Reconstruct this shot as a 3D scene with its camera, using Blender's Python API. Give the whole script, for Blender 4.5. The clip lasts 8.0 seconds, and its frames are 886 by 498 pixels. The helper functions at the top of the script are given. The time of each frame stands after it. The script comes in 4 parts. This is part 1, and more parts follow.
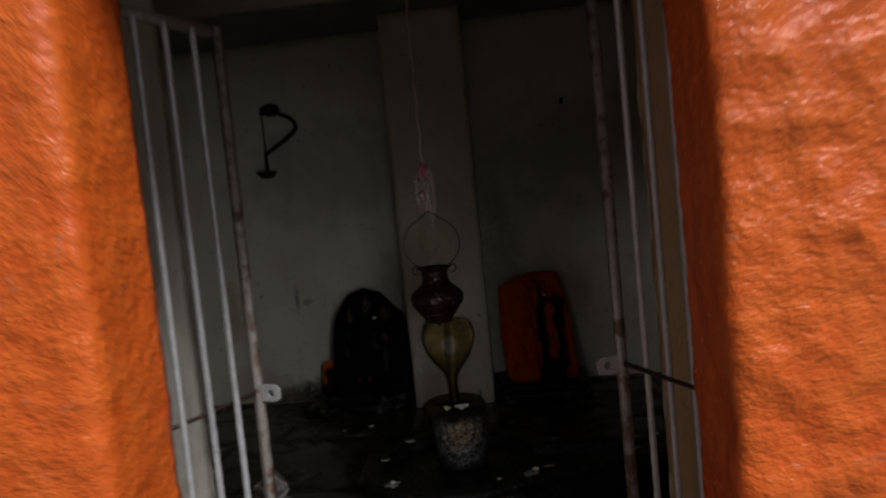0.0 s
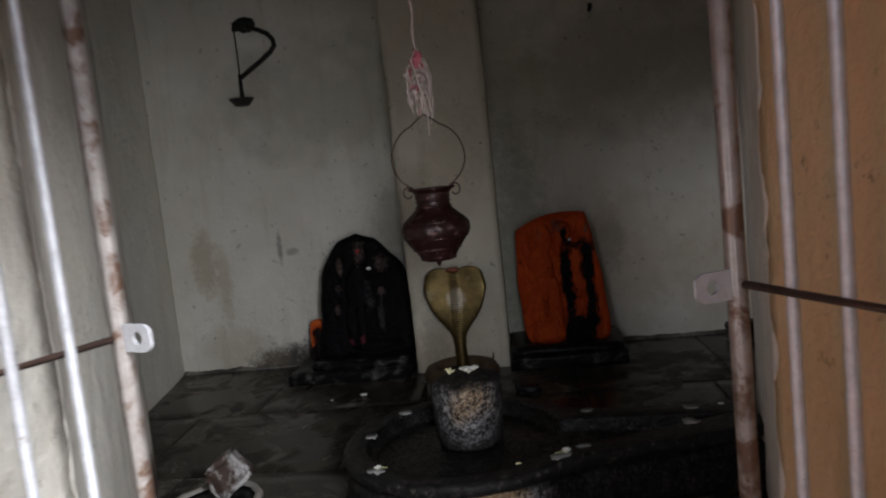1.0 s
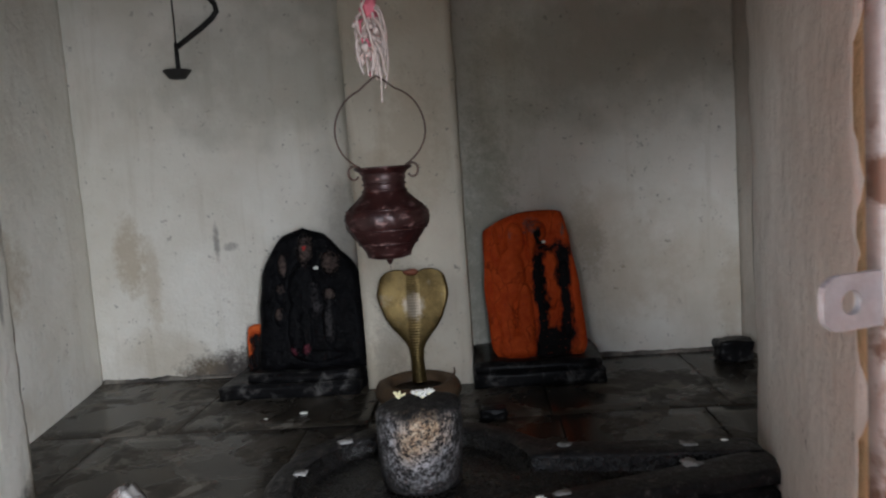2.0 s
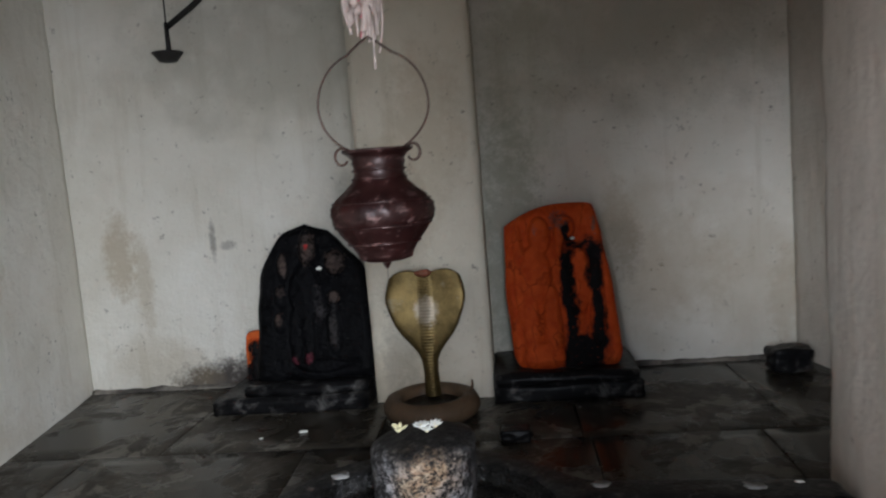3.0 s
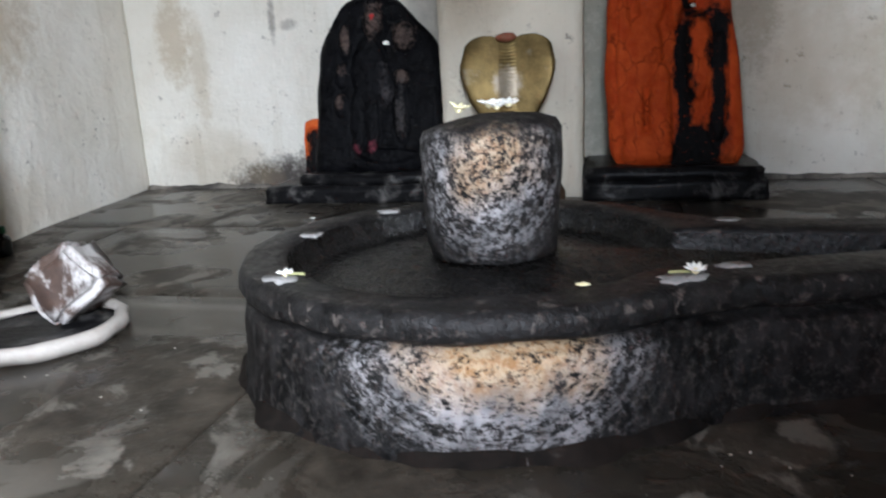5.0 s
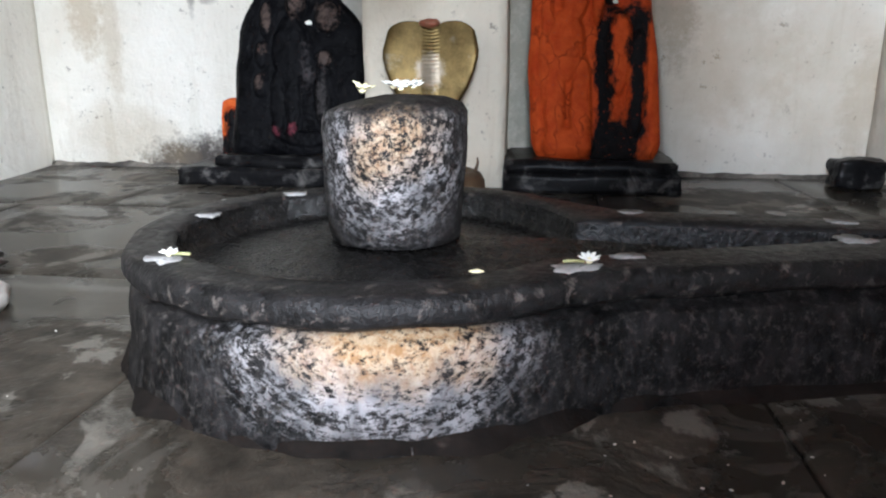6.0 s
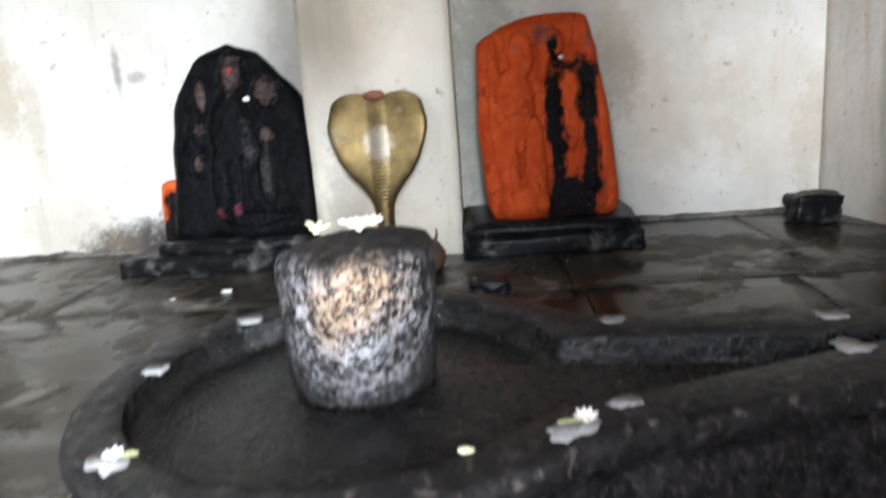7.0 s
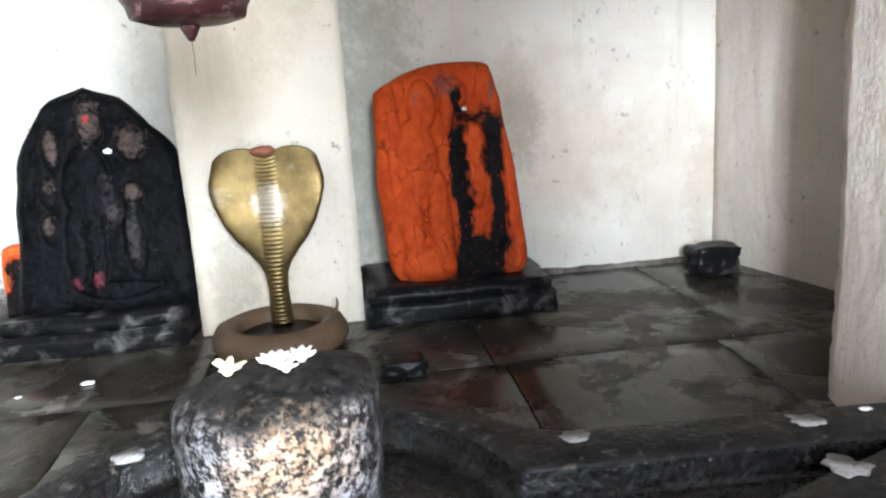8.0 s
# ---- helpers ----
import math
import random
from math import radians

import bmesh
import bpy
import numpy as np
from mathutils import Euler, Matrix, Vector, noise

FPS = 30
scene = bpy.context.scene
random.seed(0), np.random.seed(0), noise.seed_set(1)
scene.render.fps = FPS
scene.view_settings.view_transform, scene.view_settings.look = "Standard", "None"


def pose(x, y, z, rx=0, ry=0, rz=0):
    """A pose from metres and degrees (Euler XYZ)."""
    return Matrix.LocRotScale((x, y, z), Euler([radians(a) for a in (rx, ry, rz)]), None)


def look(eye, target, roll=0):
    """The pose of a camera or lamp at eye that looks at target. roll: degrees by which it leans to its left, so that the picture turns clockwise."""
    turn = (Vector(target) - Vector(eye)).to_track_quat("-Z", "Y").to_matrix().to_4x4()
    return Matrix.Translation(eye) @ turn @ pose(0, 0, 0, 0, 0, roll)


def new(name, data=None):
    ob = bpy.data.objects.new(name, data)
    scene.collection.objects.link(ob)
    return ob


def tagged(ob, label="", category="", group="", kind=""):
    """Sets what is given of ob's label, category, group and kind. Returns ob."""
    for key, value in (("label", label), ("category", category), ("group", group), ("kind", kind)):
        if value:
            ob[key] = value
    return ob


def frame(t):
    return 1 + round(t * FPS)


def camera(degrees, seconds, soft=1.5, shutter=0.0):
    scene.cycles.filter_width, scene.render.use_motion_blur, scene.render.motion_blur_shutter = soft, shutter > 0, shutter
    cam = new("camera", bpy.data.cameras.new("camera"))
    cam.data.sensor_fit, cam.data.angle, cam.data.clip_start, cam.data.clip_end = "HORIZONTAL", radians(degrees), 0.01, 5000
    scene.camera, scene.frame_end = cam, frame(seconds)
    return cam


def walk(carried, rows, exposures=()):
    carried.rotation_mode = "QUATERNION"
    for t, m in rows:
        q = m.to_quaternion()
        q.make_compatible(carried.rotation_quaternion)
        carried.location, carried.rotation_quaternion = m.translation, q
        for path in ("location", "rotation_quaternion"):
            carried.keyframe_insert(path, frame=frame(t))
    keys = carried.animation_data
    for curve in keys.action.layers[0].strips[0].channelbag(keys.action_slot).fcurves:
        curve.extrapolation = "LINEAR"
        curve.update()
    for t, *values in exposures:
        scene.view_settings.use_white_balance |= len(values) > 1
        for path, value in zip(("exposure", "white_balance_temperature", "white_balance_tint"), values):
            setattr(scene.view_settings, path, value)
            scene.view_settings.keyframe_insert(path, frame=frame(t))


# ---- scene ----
cam = camera(64.0, 8.0, soft=2.1, shutter=0.5)
PATH = [
    (0, (0.284, -3.341, 1.419), (0.115, -1.352, 1.292), -5.7),
    (0.5, (0.229, -2.926, 1.269), (0.131, -0.934, 1.115), -3.7),
    (1, (0.247, -2.562, 1.163), (0.031, -0.584, 0.958), -6.1),
    (1.5, (0.235, -2.306, 1.104), (0.088, -0.322, 0.901), -4.5),
    (1.7, (0.22, -2.208, 1.083), (0.106, -0.22, 0.892), -4.2),
    (2.8, (0.286, -1.75, 1.073), (0.124, 0.231, 0.846), -4.0),
    (3, (0.248, -1.676, 1.049), (0.059, 0.305, 0.843), -4.6),
    (3.5, (0.193, -1.487, 0.904), (-0.058, 0.478, 0.632), -3.2),
    (4, (0.162, -1.335, 0.756), (-0.165, 0.608, 0.416), -4.8),
    (4.5, (0.174, -1.311, 0.583), (-0.272, 0.592, 0.157), -3.4),
    (4.7, (0.184, -1.306, 0.534), (-0.279, 0.587, 0.085), -3.1),
    (5.8, (0.238, -1.279, 0.471), (-0.019, 0.64, -0.032), -0.6),
    (6, (0.25, -1.264, 0.477), (0.002, 0.656, -0.025), 0.0),
    (6.5, (0.247, -1.236, 0.505), (0.023, 0.685, -0.004), -0.9),
    (7, (0.215, -1.116, 0.654), (0.093, 0.827, 0.196), -4.4),
    (7.5, (0.177, -0.975, 0.716), (0.338, 0.985, 0.353), -1.7),
    (8, (0.113, -0.866, 0.75), (0.358, 1.076, 0.336), -3.6),
]
EXPOSURES = [(0.0, -0.45, 6400, 10), (0.5, 0.15, 6100, 12), (1.0, 1.5, 6000, 10), (1.5, 2.4, 5800, 10), (3.0, 2.8, 5750, 8), (3.5, 2.95, 5700, 8), (4.0, 3.2, 5650, 8), (4.5, 3.37, 5600, 9), (6.0, 4.05, 5600, 9),
             (6.5, 4.2, 5600, 9), (7.0, 4.5, 5600, 8), (7.5, 4.82, 5600, 7), (8.0, 4.9, 5600, 7)]
walk(cam, [(t, look(eye, target, roll)) for t, eye, target, roll in PATH], EXPOSURES)

# ---- light ----
world = bpy.data.worlds.new("sky")
scene.world = world
world.use_nodes = True
wn = world.node_tree
sky = wn.nodes.new("ShaderNodeTexSky")
sky.sky_type = "NISHITA"
sky.sun_disc = False
sky.sun_elevation, sky.sun_rotation = radians(55), radians(140)
sky.dust_density, sky.air_density = 1.0, 1.0
haze = wn.nodes.new("ShaderNodeHueSaturation")
haze.inputs["Saturation"].default_value = 0.4
wn.links.new(sky.outputs[0], haze.inputs["Color"])
wn.links.new(haze.outputs[0], wn.nodes["Background"].inputs[0])
wn.nodes["Background"].inputs[1].default_value = 0.045
sun = new("sun", bpy.data.lights.new("sun", "SUN"))
sun.data.energy, sun.data.angle, sun.data.color = 5.0, radians(24), (1.0, 0.985, 0.96)
sun.matrix_world = look((3.69, -4.39, 8.19), (0, 0, 0))


def added_door_light(name, at, target, size, spread, watts):
    """An added lamp in the doorway for low sky, aimed at one side's patch."""
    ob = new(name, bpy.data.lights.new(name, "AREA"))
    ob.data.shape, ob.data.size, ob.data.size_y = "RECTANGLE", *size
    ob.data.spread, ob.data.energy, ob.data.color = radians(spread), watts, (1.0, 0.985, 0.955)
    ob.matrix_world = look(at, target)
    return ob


# Two added lamps with crossing beams brighten both sides and leave the middle dimmer.
added_door_light("added_door_lamp_east", (0.36, -1.93, 1.08), (-2.15, 1.95, -0.05), (0.26, 0.8), 72, 2.0)
added_door_light("added_door_lamp_west", (-0.04, -1.93, 1.15), (1.55, 1.95, 0.5), (0.2, 0.8), 28, 0.21)


# ---- materials ----
def tree(name):
    m = bpy.data.materials.new(name)
    m.use_nodes = True
    return m, m.node_tree.nodes, m.node_tree.links, m.node_tree.nodes["Principled BSDF"]


def coords(nodes, links, stretch=(1, 1, 1)):
    tc, mp = nodes.new("ShaderNodeTexCoord"), nodes.new("ShaderNodeMapping")
    mp.inputs["Scale"].default_value = stretch
    links.new(tc.outputs["Object"], mp.inputs[0])
    return mp.outputs[0]


def noise_of(nodes, links, vec, scale, detail=6, rough=0.6, distort=0.0):
    n = nodes.new("ShaderNodeTexNoise")
    n.inputs["Scale"].default_value, n.inputs["Detail"].default_value = scale, detail
    n.inputs["Roughness"].default_value, n.inputs["Distortion"].default_value = rough, distort
    links.new(vec, n.inputs["Vector"])
    return n.outputs["Fac"]


def ramp(nodes, links, fac, lo, hi, a=0.0, b=1.0):
    r = nodes.new("ShaderNodeMapRange")
    r.inputs[1].default_value, r.inputs[2].default_value = lo, hi
    r.inputs[3].default_value, r.inputs[4].default_value = a, b
    links.new(fac, r.inputs[0])
    return r.outputs[0]


def maths(nodes, links, op, a, b):
    n = nodes.new("ShaderNodeMath")
    n.operation = op
    for i, v in enumerate((a, b)):
        if isinstance(v, (int, float)):
            n.inputs[i].default_value = v
        else:
            links.new(v, n.inputs[i])
    return n.outputs[0]


def mix(nodes, links, fac, a, b):
    n = nodes.new("ShaderNodeMix")
    n.data_type = "RGBA"
    for sock, v in ((n.inputs[0], fac), (n.inputs[6], a), (n.inputs[7], b)):
        if isinstance(v, (int, float)):
            sock.default_value = v
        elif isinstance(v, tuple):
            sock.default_value = (*v, 1)
        else:
            links.new(v, sock)
    return n.outputs[2]


def bumps(nodes, links, bsdf, height, strength, dist=0.01):
    b = nodes.new("ShaderNodeBump")
    b.inputs["Strength"].default_value, b.inputs["Distance"].default_value = strength, dist
    links.new(height, b.inputs["Height"])
    links.new(b.outputs[0], bsdf.inputs["Normal"])


def surface(name, base, dark, stain=None, scale=6.0, grain=60.0, rough=(0.5, 0.8), bump=0.3, dist=0.006, metal=0.0,
            stretch=(1, 1, 1), stain_at=(0.58, 0.72), stain_scale=3.0, stain_stretch=None, spec=0.5):
    """Base colour with two scales of variation, patches of a stain, and relief."""
    m, n, l, b = tree(name)
    v = coords(n, l, stretch)
    big, fine = noise_of(n, l, v, scale, 5), noise_of(n, l, v, grain, 4, 0.7)
    both = maths(n, l, "ADD", maths(n, l, "MULTIPLY", big, 0.65), maths(n, l, "MULTIPLY", fine, 0.35))
    col = mix(n, l, ramp(n, l, both, 0.35, 0.65), dark, base)
    if stain:
        sv = coords(n, l, stain_stretch or stretch)
        mask = ramp(n, l, noise_of(n, l, sv, stain_scale, 8, 0.68, 0.4), *stain_at)
        col = mix(n, l, mask, col, stain)
    l.new(col, b.inputs["Base Color"])
    l.new(ramp(n, l, fine, 0.3, 0.7, *rough), b.inputs["Roughness"])
    b.inputs["Metallic"].default_value = metal
    b.inputs["Specular IOR Level"].default_value = spec
    bumps(n, l, b, both, bump, dist)
    return m


def wall_plaster(name, base, dark, drip, grime, blots=(), runs=0.42):
    """Old limewash: cloudy, with vertical drips, small knocks and rough trowelled relief."""
    m, n, l, b = tree(name)
    v = coords(n, l)
    cloud, fine = noise_of(n, l, v, 2.2, 6, 0.6), noise_of(n, l, v, 38, 6, 0.7)
    col = mix(n, l, ramp(n, l, cloud, 0.35, 0.68), dark, base)
    streaks = noise_of(n, l, coords(n, l, (7, 7, 0.7)), 1.3, 6, 0.62, 0.3)
    col = mix(n, l, ramp(n, l, streaks, 0.55, 0.76, 0, runs), col, drip)
    spots = maths(n, l, "MULTIPLY", ramp(n, l, noise_of(n, l, v, 24, 4, 0.7), 0.62, 0.7), ramp(n, l, noise_of(n, l, v, 3.1, 3), 0.42, 0.58))
    col = mix(n, l, maths(n, l, "MULTIPLY", spots, 0.7), col, grime)
    sep = n.new("ShaderNodeSeparateXYZ")
    l.new(v, sep.inputs[0])
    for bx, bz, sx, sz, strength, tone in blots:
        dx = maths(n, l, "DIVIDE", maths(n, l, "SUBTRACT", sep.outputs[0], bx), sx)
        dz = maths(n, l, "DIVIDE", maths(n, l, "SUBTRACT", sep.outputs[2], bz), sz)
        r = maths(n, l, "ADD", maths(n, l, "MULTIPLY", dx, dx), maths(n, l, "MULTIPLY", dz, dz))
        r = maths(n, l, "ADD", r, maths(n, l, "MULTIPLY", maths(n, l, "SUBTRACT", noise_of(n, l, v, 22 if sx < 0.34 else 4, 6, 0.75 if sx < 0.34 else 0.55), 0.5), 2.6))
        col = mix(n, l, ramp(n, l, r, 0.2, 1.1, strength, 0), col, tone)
    l.new(col, b.inputs["Base Color"])
    b.inputs["Roughness"].default_value = 0.82
    b.inputs["Specular IOR Level"].default_value = 0.25
    h = maths(n, l, "ADD", maths(n, l, "MULTIPLY", fine, 0.5), noise_of(n, l, v, 11, 5, 0.6))
    bumps(n, l, b, h, 0.78, 0.016)
    return m


def ashy_stone(name, centre, size, across, warm, solid, cut=(0.72, 0.85), rest=0.0):
    """Dark oiled stone with old ash and sandal paste wiped on in bowed strokes round a centre (object space)."""
    m, n, l, b = tree(name)
    v = coords(n, l)
    big, fine = noise_of(n, l, v, 9, 6, 0.65), noise_of(n, l, v, 70, 5, 0.75)
    mid = noise_of(n, l, coords(n, l, (1, 1, 0.45)), 26, 6, 0.7)
    stone = mix(n, l, ramp(n, l, maths(n, l, "ADD", maths(n, l, "MULTIPLY", big, 0.3), maths(n, l, "MULTIPLY", mid, 0.7)), 0.44, 0.62), (0.003, 0.0027, 0.0027), (0.022, 0.020, 0.020))
    stone = mix(n, l, ramp(n, l, fine, 0.52, 0.70, 0, 0.65), stone, (0.085, 0.075, 0.067))
    sep = n.new("ShaderNodeSeparateXYZ")
    l.new(v, sep.inputs[0])
    dx = maths(n, l, "DIVIDE", maths(n, l, "SUBTRACT", sep.outputs[0], centre[0]), size[0])
    dz = maths(n, l, "DIVIDE", maths(n, l, "SUBTRACT", sep.outputs[2], centre[1]), size[1])
    r = maths(n, l, "SQRT", maths(n, l, "ADD", maths(n, l, "MULTIPLY", dx, dx), maths(n, l, "MULTIPLY", dz, dz)), 0.0)
    front = ramp(n, l, sep.outputs[1], across[0], across[1], 1, 0)
    wob = maths(n, l, "ADD", r, maths(n, l, "MULTIPLY", maths(n, l, "SUBTRACT", big, 0.5), 0.5))
    inside = maths(n, l, "MULTIPLY", ramp(n, l, wob, 0.6, 1.15, 1, 0), front)
    inside = maths(n, l, "MULTIPLY", inside, ramp(n, l, maths(n, l, "ADD", dz, maths(n, l, "MULTIPLY", big, 0.5)), *cut, 1, rest))
    arcs = maths(n, l, "SINE", maths(n, l, "MULTIPLY", r, 24.0), 0.0)
    worn = noise_of(n, l, coords(n, l, (1, 1, 1.4)), 75, 5, 0.8, 0.5)
    polar = n.new("ShaderNodeCombineXYZ")
    l.new(maths(n, l, "MULTIPLY", r, 15.0), polar.inputs[0])
    l.new(maths(n, l, "MULTIPLY", maths(n, l, "ARCTAN2", dz, dx), 2.6), polar.inputs[1])
    sweep = noise_of(n, l, polar.outputs[0], 1.6, 6, 0.72, 0.2)
    strokes = maths(n, l, "ADD", maths(n, l, "ADD", maths(n, l, "MULTIPLY", worn, 0.62), maths(n, l, "MULTIPLY", sweep, 0.38)), maths(n, l, "MULTIPLY", arcs, 0.018))
    strokes = maths(n, l, "SUBTRACT", strokes, maths(n, l, "MULTIPLY", dz, 0.03))
    edge = ramp(n, l, r, 0.25, 0.95, -solid, 0.02)
    paint = ramp(n, l, maths(n, l, "SUBTRACT", strokes, edge), 0.49, 0.57)
    ash = mix(n, l, ramp(n, l, noise_of(n, l, v, 16, 3), 0.4, 0.6), (0.15, 0.147, 0.152), (0.34, 0.33, 0.34))
    sandal = mix(n, l, ramp(n, l, fine, 0.4, 0.6), (0.30, 0.17, 0.075), (0.48, 0.37, 0.24))
    core = ramp(n, l, maths(n, l, "ADD", r, maths(n, l, "MULTIPLY", maths(n, l, "SUBTRACT", big, 0.5), 1.2)), 0.25, 0.65, warm, 0)
    l.new(mix(n, l, maths(n, l, "MULTIPLY", paint, inside), stone, mix(n, l, core, ash, sandal)), b.inputs["Base Color"])
    l.new(ramp(n, l, big, 0.35, 0.65, 0.42, 0.68), b.inputs["Roughness"])
    b.inputs["Specular IOR Level"].default_value = 0.14
    bumps(n, l, b, maths(n, l, "ADD", maths(n, l, "ADD", fine, mid), big), 0.6, 0.008)
    return m


def wet_floor(name):
    m, n, l, b = tree(name)
    v = coords(n, l)
    info = n.new("ShaderNodeObjectInfo")
    big, mid, fine = noise_of(n, l, v, 2.6, 7, 0.62, 0.5), noise_of(n, l, v, 9, 6, 0.65), noise_of(n, l, v, 90, 3)
    col = mix(n, l, ramp(n, l, mid, 0.35, 0.68), (0.016, 0.013, 0.0095), (0.075, 0.062, 0.047))
    wet = ramp(n, l, maths(n, l, "ADD", big, maths(n, l, "MULTIPLY", maths(n, l, "SUBTRACT", mid, 0.5), 0.25)), 0.44, 0.50)
    col = mix(n, l, maths(n, l, "MULTIPLY", wet, 0.62), col, (0.016, 0.014, 0.011))
    col = mix(n, l, maths(n, l, "MULTIPLY", info.outputs["Random"], 0.16), col, (0.045, 0.039, 0.031))
    col = mix(n, l, ramp(n, l, noise_of(n, l, v, 21, 5, 0.7), 0.66, 0.74, 0, 0.5), col, (0.17, 0.16, 0.15))
    dried = maths(n, l, "MULTIPLY", ramp(n, l, noise_of(n, l, v, 4.3, 7, 0.68, 0.8), 0.53, 0.57, 0, 0.75), ramp(n, l, wet, 0, 1, 1, 0.25))
    col = mix(n, l, dried, col, (0.17, 0.155, 0.13))
    l.new(col, b.inputs["Base Color"])
    l.new(maths(n, l, "ADD", ramp(n, l, wet, 0, 1, 0.48, 0.19), maths(n, l, "MULTIPLY", fine, 0.10)), b.inputs["Roughness"])
    b.inputs["Specular IOR Level"].default_value = 0.27
    bumps(n, l, b, maths(n, l, "MULTIPLY", maths(n, l, "ADD", mid, maths(n, l, "MULTIPLY", fine, 0.35)), ramp(n, l, wet, 0, 1, 1.0, 0.22)), 0.42, 0.008)
    return m


def oiled_slab(name, paint, runs, worn=(), gloss=(0.38, 0.6), lines=None):
    """A carved slab: thick paint or oil, with black oil runs in given strips (object x centre, width, top z)."""
    m, n, l, b = tree(name)
    v = coords(n, l)
    sep = n.new("ShaderNodeSeparateXYZ")
    l.new(v, sep.inputs[0])
    big, fine = noise_of(n, l, v, 14, 6, 0.65), noise_of(n, l, v, 60, 4, 0.7)
    col = mix(n, l, ramp(n, l, big, 0.36, 0.62), paint[0], paint[1])
    col = mix(n, l, ramp(n, l, noise_of(n, l, v, 95, 3, 0.6), 0.66, 0.72, 0, 0.5), col, (0.09, 0.085, 0.08))
    if lines:
        vor = n.new("ShaderNodeTexVoronoi")
        vor.feature = "DISTANCE_TO_EDGE"
        vor.inputs["Scale"].default_value = 7.0
        warp = n.new("ShaderNodeVectorMath")
        warp.operation = "MULTIPLY_ADD"
        wob = n.new("ShaderNodeTexNoise")
        wob.inputs["Scale"].default_value = 12.0
        l.new(v, wob.inputs["Vector"])
        l.new(wob.outputs["Color"], warp.inputs[0])
        warp.inputs[1].default_value = (0.12, 0.12, 0.12)
        l.new(coords(n, l, (1.4, 0.3, 0.4)), warp.inputs[2])
        l.new(warp.outputs[0], vor.inputs["Vector"])
        crack = maths(n, l, "MULTIPLY", ramp(n, l, vor.outputs["Distance"], 0.0, 0.045, 1, 0), ramp(n, l, big, 0.42, 0.6, 0.05, 0.8))
        col = mix(n, l, crack, col, lines)
    mask = None
    wavy = maths(n, l, "MULTIPLY", maths(n, l, "SUBTRACT", noise_of(n, l, coords(n, l, (1, 1, 0.6)), 9, 7, 0.68), 0.5), 0.17)
    x = maths(n, l, "ADD", sep.outputs[0], wavy)
    z = maths(n, l, "ADD", sep.outputs[2], maths(n, l, "MULTIPLY", maths(n, l, "SUBTRACT", noise_of(n, l, v, 13, 6, 0.7), 0.5), 0.14))
    for cx, w, top, low in runs:
        side = ramp(n, l, maths(n, l, "ABSOLUTE", maths(n, l, "SUBTRACT", x, cx), 0.0), w * 0.6, w, 1, 0)
        one = maths(n, l, "MULTIPLY", side, ramp(n, l, z, top - 0.03, top, 1, 0))
        one = maths(n, l, "MULTIPLY", one, ramp(n, l, z, low, low + 0.03, 0, 1))
        mask = one if mask is None else maths(n, l, "MAXIMUM", mask, one)
    if mask is not None:
        col = mix(n, l, maths(n, l, "MULTIPLY", mask, ramp(n, l, fine, 0.25, 0.38, 0.35, 1.0)), col, (0.008, 0.0075, 0.008))
    for sx, sz, rx, rz, tone in worn:
        dx = maths(n, l, "DIVIDE", maths(n, l, "SUBTRACT", sep.outputs[0], sx), rx)
        dz = maths(n, l, "DIVIDE", maths(n, l, "SUBTRACT", sep.outputs[2], sz), rz)
        r = maths(n, l, "ADD", maths(n, l, "MULTIPLY", dx, dx), maths(n, l, "MULTIPLY", dz, dz))
        r = maths(n, l, "ADD", r, maths(n, l, "MULTIPLY", maths(n, l, "ADD", maths(n, l, "SUBTRACT", fine, 0.5), maths(n, l, "SUBTRACT", big, 0.5)), 6.5))
        col = mix(n, l, ramp(n, l, r, -0.5, 1.2, 0.85, 0), col, tone)
    l.new(col, b.inputs["Base Color"])
    b.inputs["Specular IOR Level"].default_value = 0.05
    l.new(ramp(n, l, big, 0.35, 0.65, *gloss), b.inputs["Roughness"])
    bumps(n, l, b, maths(n, l, "ADD", big, maths(n, l, "MULTIPLY", fine, 0.7)), 0.75, 0.009)
    return m


